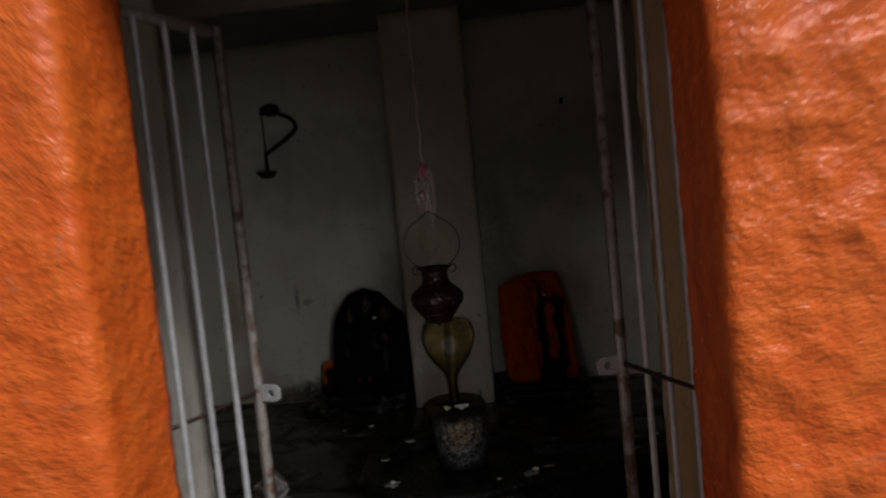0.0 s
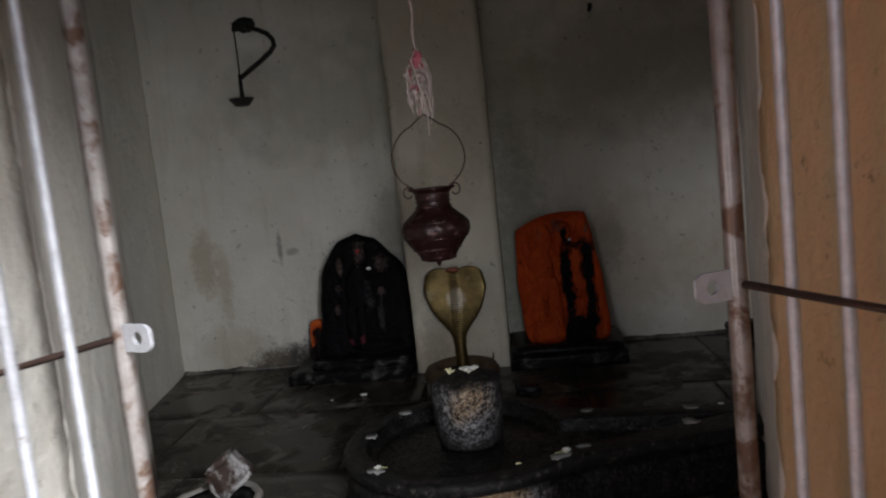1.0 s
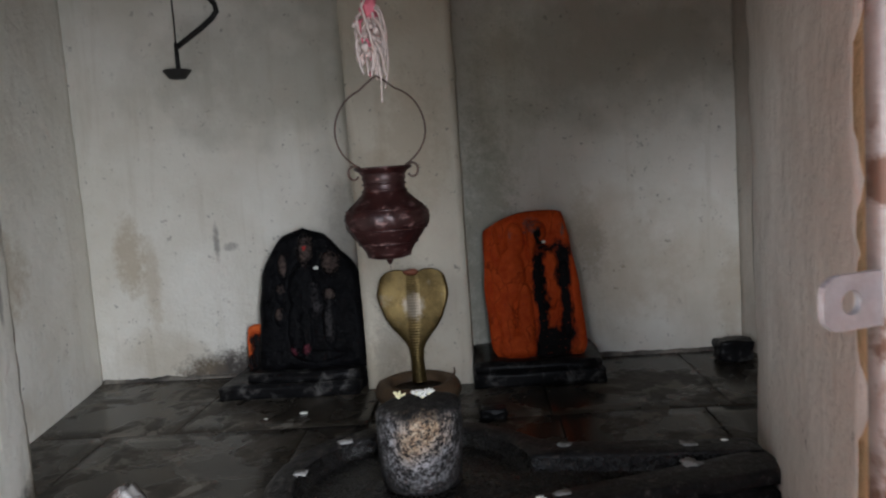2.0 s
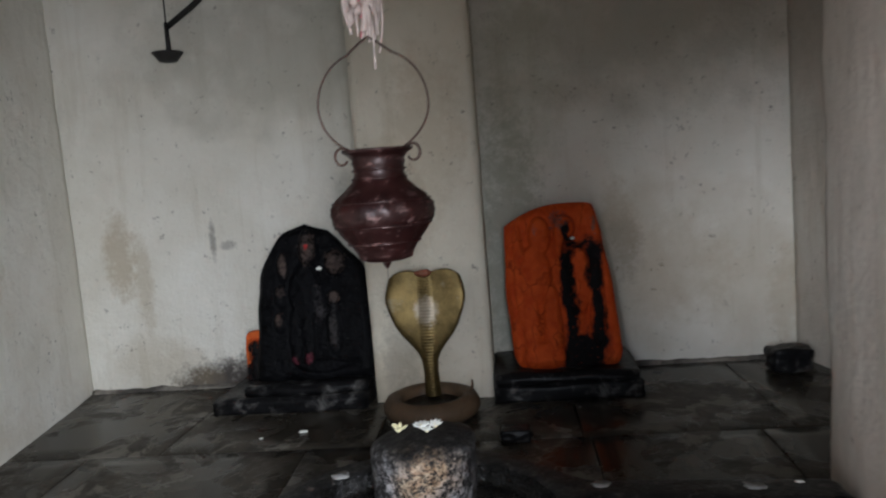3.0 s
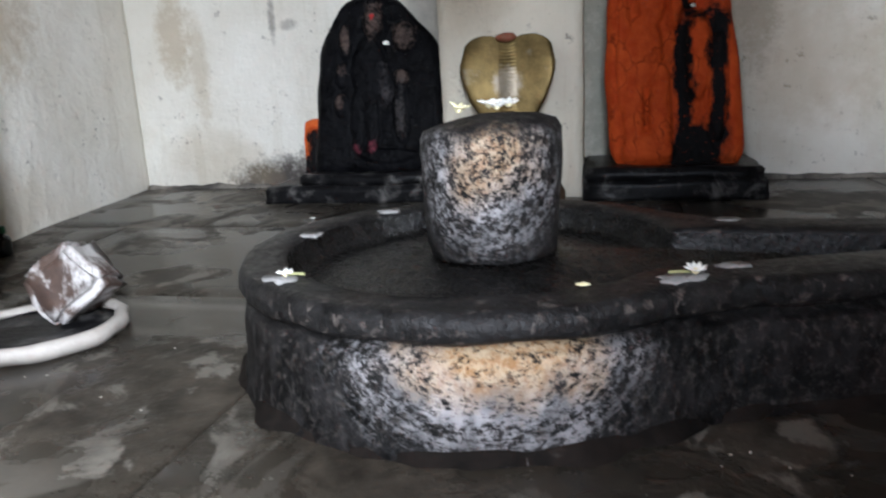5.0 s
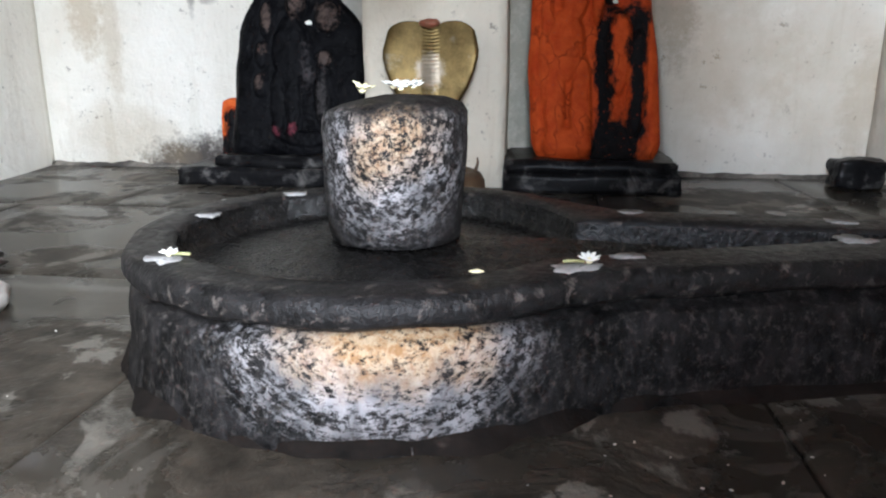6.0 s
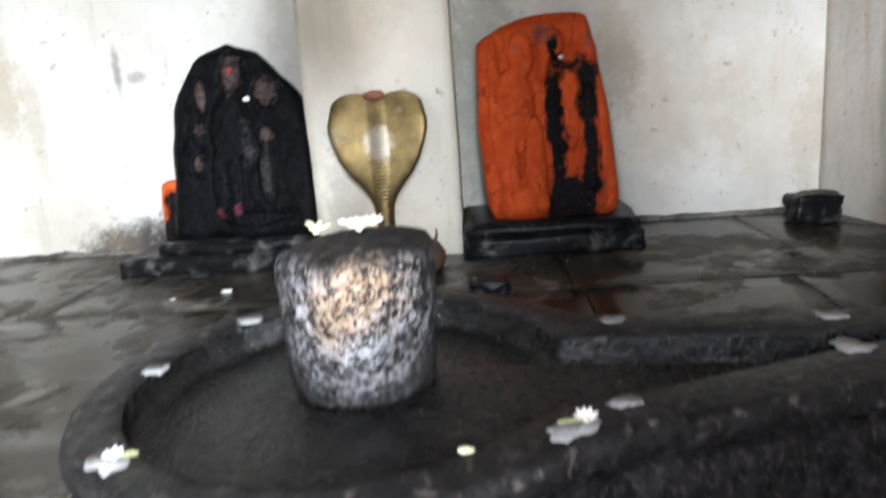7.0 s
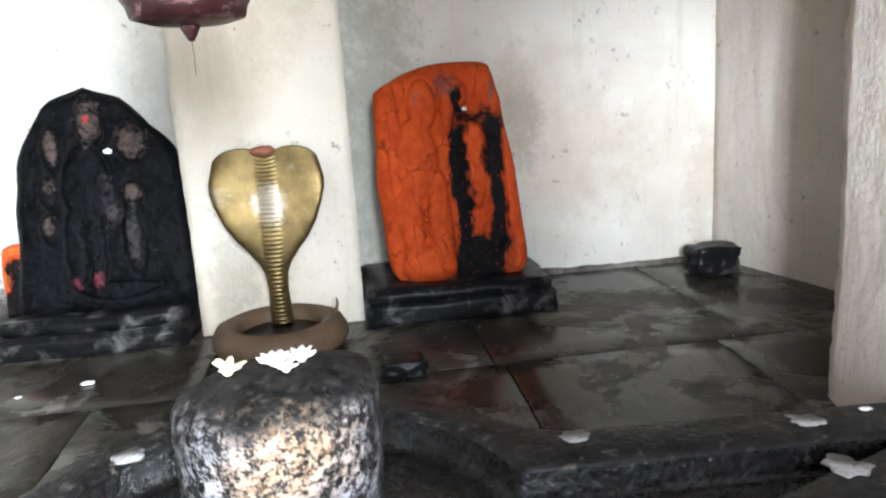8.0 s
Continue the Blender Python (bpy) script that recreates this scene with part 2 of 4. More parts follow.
SOOT, UMBER = (0.07, 0.06, 0.055), (0.36, 0.27, 0.15)
# Last four blots paint greenish shade beside the pilaster and on the upper wall.
M_PLASTER = wall_plaster("limewashed_plaster", (0.81, 0.785, 0.72), (0.70, 0.665, 0.585), (0.48, 0.43, 0.33), (0.16, 0.14, 0.12),
                         ((-1.34, 0.02, 0.32, 0.15, 0.95, SOOT), (-1.18, 0.03, 0.2, 0.16, 0.9, SOOT), (-1.33, 0.80, 0.022, 0.12, 0.55, SOOT), (-1.25, 0.77, 0.05, 0.03, 0.4, SOOT), (-1.86, 0.75, 0.10, 0.26, 0.5, UMBER), (-1.74, 0.6, 0.06, 0.3, 0.35, UMBER),
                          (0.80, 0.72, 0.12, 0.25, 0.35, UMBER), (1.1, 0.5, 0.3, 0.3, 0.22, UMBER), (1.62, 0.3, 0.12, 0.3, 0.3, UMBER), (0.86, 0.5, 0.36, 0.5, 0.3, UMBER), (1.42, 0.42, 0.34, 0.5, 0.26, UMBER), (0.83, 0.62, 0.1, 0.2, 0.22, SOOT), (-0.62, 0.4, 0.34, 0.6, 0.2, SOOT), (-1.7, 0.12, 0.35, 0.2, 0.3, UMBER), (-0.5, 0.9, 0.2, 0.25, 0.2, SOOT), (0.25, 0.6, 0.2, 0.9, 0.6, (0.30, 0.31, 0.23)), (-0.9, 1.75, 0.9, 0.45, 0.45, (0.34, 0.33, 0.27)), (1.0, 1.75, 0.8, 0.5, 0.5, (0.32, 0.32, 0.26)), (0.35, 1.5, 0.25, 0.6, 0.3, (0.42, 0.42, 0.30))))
M_PILASTER = wall_plaster("yellowed_plaster", (0.76, 0.71, 0.60), (0.66, 0.60, 0.49), (0.46, 0.38, 0.26), (0.16, 0.13, 0.10), ((-0.1, 1.25, 0.2, 0.4, 0.3, UMBER), (-0.36, 0.95, 0.34, 0.3, 0.3, UMBER), (-0.3, 0.12, 0.34, 0.2, 0.35, UMBER), (-0.3, 0.2, 0.1, 0.2, 0.3, SOOT)))
# Darker copy of the plaster: the east side wall's shade is in its colour.
M_SHADED = wall_plaster("shaded_plaster", (0.56, 0.52, 0.46), (0.44, 0.40, 0.34), (0.32, 0.26, 0.18), (0.15, 0.12, 0.10))
M_JAMB = wall_plaster("pinkish_grey_plaster", (0.76, 0.71, 0.65), (0.62, 0.57, 0.51), (0.44, 0.37, 0.28), (0.20, 0.16, 0.13))
M_CREAM = wall_plaster("cream_distemper", (0.80, 0.60, 0.37), (0.68, 0.47, 0.26), (0.30, 0.18, 0.085), (0.13, 0.08, 0.045), (), 0.8)
# Dark tone for the unseen ceiling and the unlit plaster over the doorway.
M_CEIL = wall_plaster("dark_plaster", (0.30, 0.28, 0.25), (0.20, 0.19, 0.17), (0.14, 0.12, 0.10), (0.08, 0.07, 0.06))
# The paler patches put glints of the lumpy enamel into its colour.
M_ORANGE = surface("thick_orange_enamel", (0.80, 0.165, 0.026), (0.68, 0.10, 0.014), (0.50, 0.20, 0.12), scale=9, grain=45, rough=(0.10, 0.30),
                   bump=1.0, dist=0.02, stain_at=(0.62, 0.78), stain_scale=17)
M_FLOOR = wet_floor("wet_stone")
M_FILLET = surface("old_mortar", (0.30, 0.27, 0.23), (0.10, 0.09, 0.08), (0.05, 0.045, 0.04), scale=9, grain=70, bump=0.6, stain_at=(0.46, 0.58))
M_BED = surface("joint_mortar", (0.05, 0.045, 0.04), (0.025, 0.022, 0.02))
M_GROUND = surface("damp_earth", (0.10, 0.085, 0.065), (0.06, 0.05, 0.04), scale=0.8, grain=14)
M_BLACK = surface("oiled_black_stone", (0.013, 0.0125, 0.0135), (0.004, 0.004, 0.0045), (0.11, 0.105, 0.10), scale=10, rough=(0.25, 0.45), bump=0.7,
                  stain_at=(0.53, 0.70), stain_scale=11, spec=0.14)
M_BASE = ashy_stone("basin_stone_with_ash", (0.06, 0.148), (0.25, 0.15), (-0.36, -0.28), 0.95, 0.08, (0.36, 0.46), 0.25)
M_RIM = surface("wet_rim_stone", (0.018, 0.0168, 0.0168), (0.0025, 0.0024, 0.0025), (0.075, 0.064, 0.057), scale=22, grain=70, rough=(0.30, 0.58), bump=1.0, dist=0.010,
                stain_at=(0.56, 0.64), stain_scale=42, spec=0.2)
M_LINGA = ashy_stone("pillar_stone_with_ash", (0.012, 0.205), (0.15, 0.20), (-0.04, 0.05), 0.75, 0.03, (0.34, 0.46))
RUBBED, ROSE = (0.10, 0.072, 0.062), (0.15, 0.035, 0.05)
WORN = ((0.01, 0.65, 0.035, 0.07, RUBBED), (0.012, 0.655, 0.012, 0.014, (0.45, 0.03, 0.03)), (-0.115, 0.57, 0.022, 0.05, RUBBED), (-0.13, 0.43, 0.02, 0.035, RUBBED), (-0.14, 0.30, 0.02, 0.03, RUBBED),
        (0.15, 0.57, 0.042, 0.05, RUBBED), (0.13, 0.40, 0.03, 0.028, RUBBED), (0.13, 0.26, 0.02, 0.12, (0.05, 0.045, 0.045)), (-0.065, 0.11, 0.018, 0.028, ROSE), (0.0, 0.115, 0.018, 0.028, ROSE),
        (0.06, 0.37, 0.03, 0.08, (0.045, 0.04, 0.042)))
M_PIT = surface("wet_pitted_stone", (0.012, 0.011, 0.0105), (0.003, 0.0028, 0.0026), (0.026, 0.024, 0.023), scale=24, grain=75, rough=(0.16, 0.36), bump=1.0, dist=0.012,
                stain_at=(0.6, 0.75), stain_scale=18, spec=0.45)
M_FOOT = surface("brown_mortar", (0.016, 0.012, 0.010), (0.004, 0.0035, 0.003), (0.07, 0.06, 0.053), scale=14, grain=70, rough=(0.75, 0.95), bump=0.7, stain_at=(0.6, 0.72), spec=0.08)
M_STELE = oiled_slab("black_relief_stone", ((0.0018, 0.0018, 0.0023), (0.006, 0.006, 0.0072)), (), WORN, (0.34, 0.55))
M_VERM = oiled_slab("vermilion_coated_stone", ((0.40, 0.048, 0.009), (0.54, 0.085, 0.016)), ((0.03, 0.044, 0.57, -0.3), (0.158, 0.05, 0.59, -0.3), (0.095, 0.10, 0.605, 0.535), (0.1, 0.125, 0.17, -0.3), (0.045, 0.022, 0.70, 0.56)),
                    ((0.0, 0.69, 0.04, 0.045, (0.10, 0.075, 0.07)), (-0.11, 0.65, 0.014, 0.035, (0.14, 0.10, 0.09)), (0.17, 0.66, 0.012, 0.04, (0.12, 0.1, 0.08))), (0.45, 0.7), (0.12, 0.012, 0.004))
M_VERM2 = oiled_slab("vermilion_stone_streaked", ((0.46, 0.06, 0.012), (0.62, 0.13, 0.03)), ((-0.008, 0.045, 0.22, -0.1), (0.0, 0.11, 0.11, -0.1), (0.05, 0.014, 0.15, -0.1)))
M_BRASS = surface("tarnished_brass", (0.20, 0.142, 0.055), (0.085, 0.06, 0.022), (0.19, 0.165, 0.12), scale=16, grain=90, rough=(0.36, 0.56), bump=0.2,
                  dist=0.003, metal=0.85, stain_at=(0.57, 0.7), stain_scale=9)
b_nodes, b_links = M_BRASS.node_tree.nodes, M_BRASS.node_tree.links
b_main = b_nodes["Principled BSDF"]
b_old = b_main.inputs["Base Color"].links[0].from_socket
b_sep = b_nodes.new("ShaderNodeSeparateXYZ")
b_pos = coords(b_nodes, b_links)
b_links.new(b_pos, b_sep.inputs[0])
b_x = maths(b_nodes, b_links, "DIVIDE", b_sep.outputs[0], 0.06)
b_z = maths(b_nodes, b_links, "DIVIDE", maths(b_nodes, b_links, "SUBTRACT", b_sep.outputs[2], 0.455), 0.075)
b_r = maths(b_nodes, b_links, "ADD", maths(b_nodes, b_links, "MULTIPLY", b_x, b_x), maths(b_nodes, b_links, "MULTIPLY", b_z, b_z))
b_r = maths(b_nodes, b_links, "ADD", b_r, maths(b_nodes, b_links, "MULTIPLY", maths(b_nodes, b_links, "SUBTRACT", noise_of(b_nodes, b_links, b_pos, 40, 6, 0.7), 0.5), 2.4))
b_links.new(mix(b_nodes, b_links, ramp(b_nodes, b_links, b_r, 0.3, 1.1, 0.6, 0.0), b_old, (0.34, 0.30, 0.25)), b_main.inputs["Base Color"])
M_CREST = surface("red_smeared_brass", (0.30, 0.07, 0.04), (0.18, 0.10, 0.05), bump=0.3)
M_CLAY = surface("brown_clay", (0.13, 0.08, 0.042), (0.065, 0.04, 0.022), (0.05, 0.035, 0.025), scale=14, bump=0.4)
M_COPPER = surface("dark_copper", (0.034, 0.010, 0.009), (0.013, 0.004, 0.004), (0.15, 0.085, 0.08), scale=18, grain=120, rough=(0.28, 0.5), bump=0.3,
                   dist=0.003, metal=0.3, stain_at=(0.57, 0.65), stain_scale=30, stain_stretch=(1, 1, 2.5))
M_IRON = surface("black_iron", (0.03, 0.028, 0.027), (0.012, 0.011, 0.011), rough=(0.5, 0.7), metal=0.3)
M_STEEL = surface("silver_painted_steel", (0.70, 0.71, 0.74), (0.48, 0.48, 0.50), (0.26, 0.17, 0.11), scale=30, grain=160, rough=(0.3, 0.5), bump=0.3,
                  dist=0.002, metal=0.35, stain_at=(0.62, 0.75), stain_scale=22)
M_RUST = surface("chipped_silver_steel", (0.40, 0.365, 0.34), (0.24, 0.21, 0.19), (0.13, 0.075, 0.05), scale=22, grain=140, rough=(0.35, 0.6), bump=0.4,
                 dist=0.002, metal=0.1, stain_at=(0.5, 0.6), stain_scale=17)
M_WIRE = surface("brown_wire", (0.10, 0.06, 0.045), (0.05, 0.032, 0.026), metal=0.6, rough=(0.35, 0.55))
M_PETAL = surface("white_petal", (0.86, 0.86, 0.82), (0.76, 0.76, 0.70), grain=200, rough=(0.5, 0.6), bump=0.1)
M_GRAIN = surface("dusty_rice", (0.46, 0.43, 0.38), (0.30, 0.27, 0.23), grain=200, bump=0.1)
M_YOLK = surface("yellowish_petal", (0.86, 0.80, 0.52), (0.82, 0.76, 0.45), bump=0.1)
M_STEM = surface("green_stem", (0.36, 0.36, 0.17), (0.26, 0.27, 0.12), bump=0.1)
M_THREAD = surface("pale_thread", (0.72, 0.62, 0.58), (0.55, 0.44, 0.40), scale=40, bump=0.2)
M_PINK = surface("pink_thread", (0.75, 0.22, 0.28), (0.60, 0.14, 0.20), scale=40, bump=0.2)
M_ASH = surface("ash_paste", (0.33, 0.32, 0.31), (0.18, 0.175, 0.17), (0.05, 0.048, 0.047), scale=30, grain=110, rough=(0.7, 0.9), bump=0.5,
                stain_at=(0.55, 0.64), stain_scale=26, stain_stretch=(1, 4, 1))
M_WHITE = surface("white_glaze_worn", (0.44, 0.41, 0.375), (0.30, 0.27, 0.24), (0.24, 0.17, 0.12), scale=12, rough=(0.45, 0.65), stain_at=(0.62, 0.72))
M_QUARTZ = surface("brown_and_white_rock", (0.10, 0.065, 0.05), (0.04, 0.026, 0.022), (0.44, 0.42, 0.41), scale=14, rough=(0.35, 0.6), bump=0.5,
                   stain_at=(0.45, 0.52), stain_scale=6)
M_GREEN = surface("green_plastic", (0.012, 0.09, 0.035), (0.008, 0.06, 0.022), rough=(0.35, 0.45), bump=0.05)
M_DARKGLASS = surface("dark_plastic", (0.008, 0.009, 0.008), (0.005, 0.0055, 0.005), rough=(0.25, 0.35), bump=0.05)


# ---- mesh helpers ----
def smooth(me, on=True):
    me.polygons.foreach_set("use_smooth", [on] * len(me.polygons))


def mesh_object(name, bm, material, flat=False):
    bmesh.ops.recalc_face_normals(bm, faces=bm.faces)
    me = bpy.data.meshes.new(name)
    bm.to_mesh(me)
    bm.free()
    smooth(me, not flat)
    me.materials.append(material)
    return new(name, me)


def part(name, bm, material, parent, label="", flat=False):
    ob = mesh_object(name, bm, material, flat)
    ob.parent = parent
    return tagged(ob, label)


def thing(name, at, label, category, group=""):
    ob = new(name)
    ob.location = at
    ob.empty_display_size = 0.05
    return tagged(ob, label, category, group)


def box(bm, lo, hi, bevel=0.0):
    r = bmesh.ops.create_cube(bm, size=1.0)
    for v in r["verts"]:
        v.co = Vector([lo[i] + (v.co[i] + 0.5) * (hi[i] - lo[i]) for i in range(3)])
    if bevel:
        edges = list({e for v in r["verts"] for e in v.link_edges})
        bmesh.ops.bevel(bm, geom=edges, offset=bevel, segments=2, affect="EDGES")
    return bm


def lathe(bm, profile, seg=48, centre=(0, 0), wobble=0.0, cap=True):
    rings = []
    for r, z in profile:
        ring = []
        for i in range(seg):
            a = 2 * math.pi * i / seg
            rr = r * (1 + wobble * noise.noise((3 * math.cos(a), 3 * math.sin(a), z * 12)))
            ring.append(bm.verts.new((centre[0] + rr * math.cos(a), centre[1] + rr * math.sin(a), z)))
        rings.append(ring)
    for a, b in zip(rings, rings[1:]):
        for i in range(seg):
            bm.faces.new((a[i], a[(i + 1) % seg], b[(i + 1) % seg], b[i]))
    if cap:
        bm.faces.new(rings[0][::-1])
        bm.faces.new(rings[-1])
    return bm


def tube(bm, points, radius, seg=8, taper=1.0, twist=0.0):
    """A round bar along points; twist gives raised spiral ribs."""
    pts = [Vector(p) for p in points]
    rings, last = [], None
    for k, p in enumerate(pts):
        d = (pts[min(k + 1, len(pts) - 1)] - pts[max(k - 1, 0)]).normalized()
        side = d.orthogonal().normalized() if last is None else (last - d * last.dot(d)).normalized()
        last = side
        up = d.cross(side)
        r = radius * (1 + (taper - 1) * k / (len(pts) - 1))
        ring = []
        for i in range(seg):
            a = 2 * math.pi * i / seg
            rr = r * (1 + twist * math.cos(2 * (a + k * 0.8)))
            ring.append(bm.verts.new(p + (side * math.cos(a) + up * math.sin(a)) * rr))
        rings.append(ring)
    for a, b in zip(rings, rings[1:]):
        for i in range(seg):
            bm.faces.new((a[i], a[(i + 1) % seg], b[(i + 1) % seg], b[i]))
    bm.faces.new(rings[0][::-1])
    bm.faces.new(rings[-1])
    return bm


def blob(bm, centre, size, sub=2, rough=0.0, seed=0.0):
    r = bmesh.ops.create_icosphere(bm, subdivisions=sub, radius=1.0)
    for v in r["verts"]:
        k = 1 + rough * noise.noise(v.co * 1.7 + Vector((seed, seed * 2, 0)))
        v.co = Vector([centre[i] + v.co[i] * size[i] * k for i in range(3)])
    return bm


def panel(name, p0, p1, z0, z1, thick, material, step=0.06, amp=0.006, lumps=4.0, ragged=0.0, label="", kind="structure", category="wall"):
    """An upright wall with real thickness between two plan points; its uneven face is on the left of the way from p0 to p1."""
    p0, p1 = Vector((*p0, 0)), Vector((*p1, 0))
    along = p1 - p0
    out = Vector((-along.y, along.x, 0)).normalized()
    nu, nv = max(2, round(along.length / step)), max(2, round((z1 - z0) / step))
    bm = bmesh.new()
    grid = []
    for j in range(nv + 1):
        row = []
        for i in range(nu + 1):
            co = p0 + along * (i / nu) + Vector((0, 0, z0 + (z1 - z0) * j / nv))
            d = amp * (noise.noise(co * lumps) + 0.5 * noise.noise(co * lumps * 2.7) + 0.3 * noise.noise(co * lumps * 6.1))
            if ragged and i in (0, nu):
                co += along.normalized() * ragged * (noise.noise(co * 6) + 0.7 * noise.noise(co * 21)) * (1 if i else -1)
            row.append(bm.verts.new(co + out * d))
        grid.append(row)
    for j in range(nv):
        for i in range(nu):
            bm.faces.new((grid[j][i], grid[j][i + 1], grid[j + 1][i + 1], grid[j + 1][i]))
    ring = grid[0] + [r[-1] for r in grid[1:-1]] + grid[-1][::-1] + [r[0] for r in grid[-2:0:-1]]
    back = [bm.verts.new(v.co - out * thick) for v in ring]
    for i in range(len(ring)):
        k = (i + 1) % len(ring)
        bm.faces.new((ring[i], back[i], back[k], ring[k]))
    bm.faces.new(back)
    ob = mesh_object(name, bm, material)
    return tagged(ob, label, category, "", kind)


# ---- setting ----
BACK, TOP = 1.975, 2.75


def floor_z(x, y):
    k = min(1.0, max(0.0, (y - 0.2) / 0.9))
    return -0.03 + 0.03 * k * k * (3 - 2 * k)


ground_bm = bmesh.new()
box(ground_bm, (-2500, -2500, -0.6), (2500, 2500, -0.13))
tagged(mesh_object("ground", ground_bm, M_GROUND, flat=True), "damp dark earth ground outside the shrine", "ground", "", "structure")

panel("wall_back", (2.05, BACK), (-2.4, BACK), -0.08, TOP, 0.2, M_PLASTER, amp=0.007, label="limewashed rough plaster back wall with soot, drip stains and painted-in olive shade")
panel("wall_east", (2.01, 0.3), (1.648, BACK + 0.02), -0.08, TOP, 0.2, M_SHADED, label="stained plaster side wall, its shade put into a darker grey colour")
panel("wall_west", (-2.112, BACK + 0.02), (-1.72, 0.0), -0.08, TOP, 0.2, M_PLASTER, label="limewashed plaster side wall with brown stains")
panel("wall_return_east", (1.2, 0.38), (2.18, 0.38), -0.08, TOP, 0.22, M_SHADED, label="plaster return of the shrine wall")
panel("wall_return_west", (-1.98, 0.02), (-1.4, 0.02), -0.08, TOP, 0.22, M_SHADED, label="plaster return of the shrine wall")
panel("wall_splay_east", (0.75, -1.05), (1.225, 0.61), -0.08, TOP, 0.24, M_JAMB, step=0.026, amp=0.006, ragged=0.035,
      label="splayed grey plaster jamb with a chipped inner edge")
panel("wall_splay_west", (-1.405, 0.25), (-0.64, -1.34), -0.08, TOP, 0.24, M_PLASTER, step=0.026, amp=0.006, ragged=0.016,
      label="splayed pale plaster jamb with a worn edge")
panel("wall_reveal_east", (0.80, -1.96), (0.75, -1.05), -0.08, TOP, 0.4, M_CREAM, step=0.04, label="cream distempered doorway side, stained brown")
panel("wall_reveal_west", (-0.64, -1.34), (-0.67, -1.96), -0.08, TOP, 0.4, M_PLASTER, step=0.04, label="whitewashed doorway side behind the gate")
tagged(mesh_object("ceiling", box(bmesh.new(), (-2.5, -2.2, TOP), (2.3, 2.3, TOP + 0.15)), M_CEIL, flat=True), "dark plaster ceiling, out of view", "ceiling", "", "structure")


def orange_wall():
    """Front wall of lumpy enamel-painted masonry: a pier on each side of the doorway and a lintel over it."""
    lo, hi, head = -0.428, 0.628, 2.1

    def pier(name, x0, x1, edge):
        bm = bmesh.new()
        box(bm, (x0, -2.2, -0.13), (x1, -1.955, TOP))
        for axis, width, cuts in ((0, x1 - x0, 60), (2, TOP, 160), (1, 0.245, 14)):
            es = [e for e in bm.edges if abs((e.verts[0].co - e.verts[1].co).normalized()[axis]) > 0.99]
            bmesh.ops.subdivide_edges(bm, edges=es, cuts=cuts, use_grid_fill=True)
        bm.normal_update()
        for v in bm.verts:
            c = v.co
            near = 1.0 if c.y < -2.0 or abs(c.x - edge) < 0.02 else 0.3
            q = c + 0.03 * Vector((noise.noise(c * 7), noise.noise(c * 7 + Vector((4, 0, 0))), noise.noise(c * 7 + Vector((0, 4, 0)))))
            d = 0.010 * noise.noise(q * 7) + 0.009 * abs(noise.noise(q * 17)) + 0.0075 * noise.noise(Vector((q.x * 30, q.y * 30, q.z * 17))) + 0.003 * noise.noise(q * 62)
            n = Vector(v.normal)
            if abs(c.x - edge) < 0.01:
                n = Vector((n.x * 0.6, n.y, 0))
                d += 0.012 * noise.noise(Vector((0, 0, c.z * 2.2 + edge * 7)))
            r = 0.018 if edge > 0 else 0.04
            ix = edge + (r if edge > 0 else -r)
            if (c.x - ix) * edge < 0 and c.y < -2.2 + r:
                off = Vector((c.x - ix, c.y + 2.2 - r, 0))
                big = max(abs(off.x), abs(off.y))
                if off.length > 1e-6:
                    c = Vector((ix, -2.2 + r, c.z)) + off.normalized() * min(big, r)
            v.co = c + n * d * near * (1.05 if edge > 0 else 0.55)
        return tagged(mesh_object(name, bm, M_ORANGE), "lumpy masonry pier thickly painted glossy orange", "wall", "", "structure")

    pier("wall_front_west", -1.5, lo, lo)
    pier("wall_front_east", hi, 1.7, hi)
    bm = box(bmesh.new(), (lo + 0.004, -2.19, head), (hi - 0.004, -1.96, TOP), 0.01)
    tagged(mesh_object("lintel", bm, M_ORANGE), "orange painted masonry lintel over the doorway", "lintel", "", "structure")
    bm = box(bmesh.new(), (-4.0, -2.15, -0.13), (-1.5, -1.955, TOP))
    tagged(mesh_object("wall_front_far_west", bm, M_ORANGE), "orange painted front wall", "wall", "", "structure")
    bm = box(bmesh.new(), (1.7, -2.15, -0.13), (4.0, -1.955, TOP))
    tagged(mesh_object("wall_front_far_east", bm, M_ORANGE), "orange painted front wall", "wall", "", "structure")
    # Inner lintel: the shade above the doorway is put into its colour.
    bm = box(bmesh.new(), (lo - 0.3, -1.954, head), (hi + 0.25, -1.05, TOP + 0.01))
    tagged(mesh_object("lintel_inner", bm, M_CEIL, flat=True), "dark plaster over the inner doorway, shade put into its colour", "lintel", "", "structure")


orange_wall()
panel("pilaster", (0.128, 1.56), (-0.43, 1.56), -0.02, TOP, 0.425, M_PILASTER, step=0.035, amp=0.003, lumps=5, ragged=0.004,
      label="yellowed plaster pilaster standing out from the back wall", category="pilaster")

floor = tagged(mesh_object("floor", box(bmesh.new(), (-2.4, -2.2, -0.16), (2.2, 2.2, -0.052)), M_BED, flat=True),
               "dark wet stone slab floor with narrow joints", "floor", "", "structure")


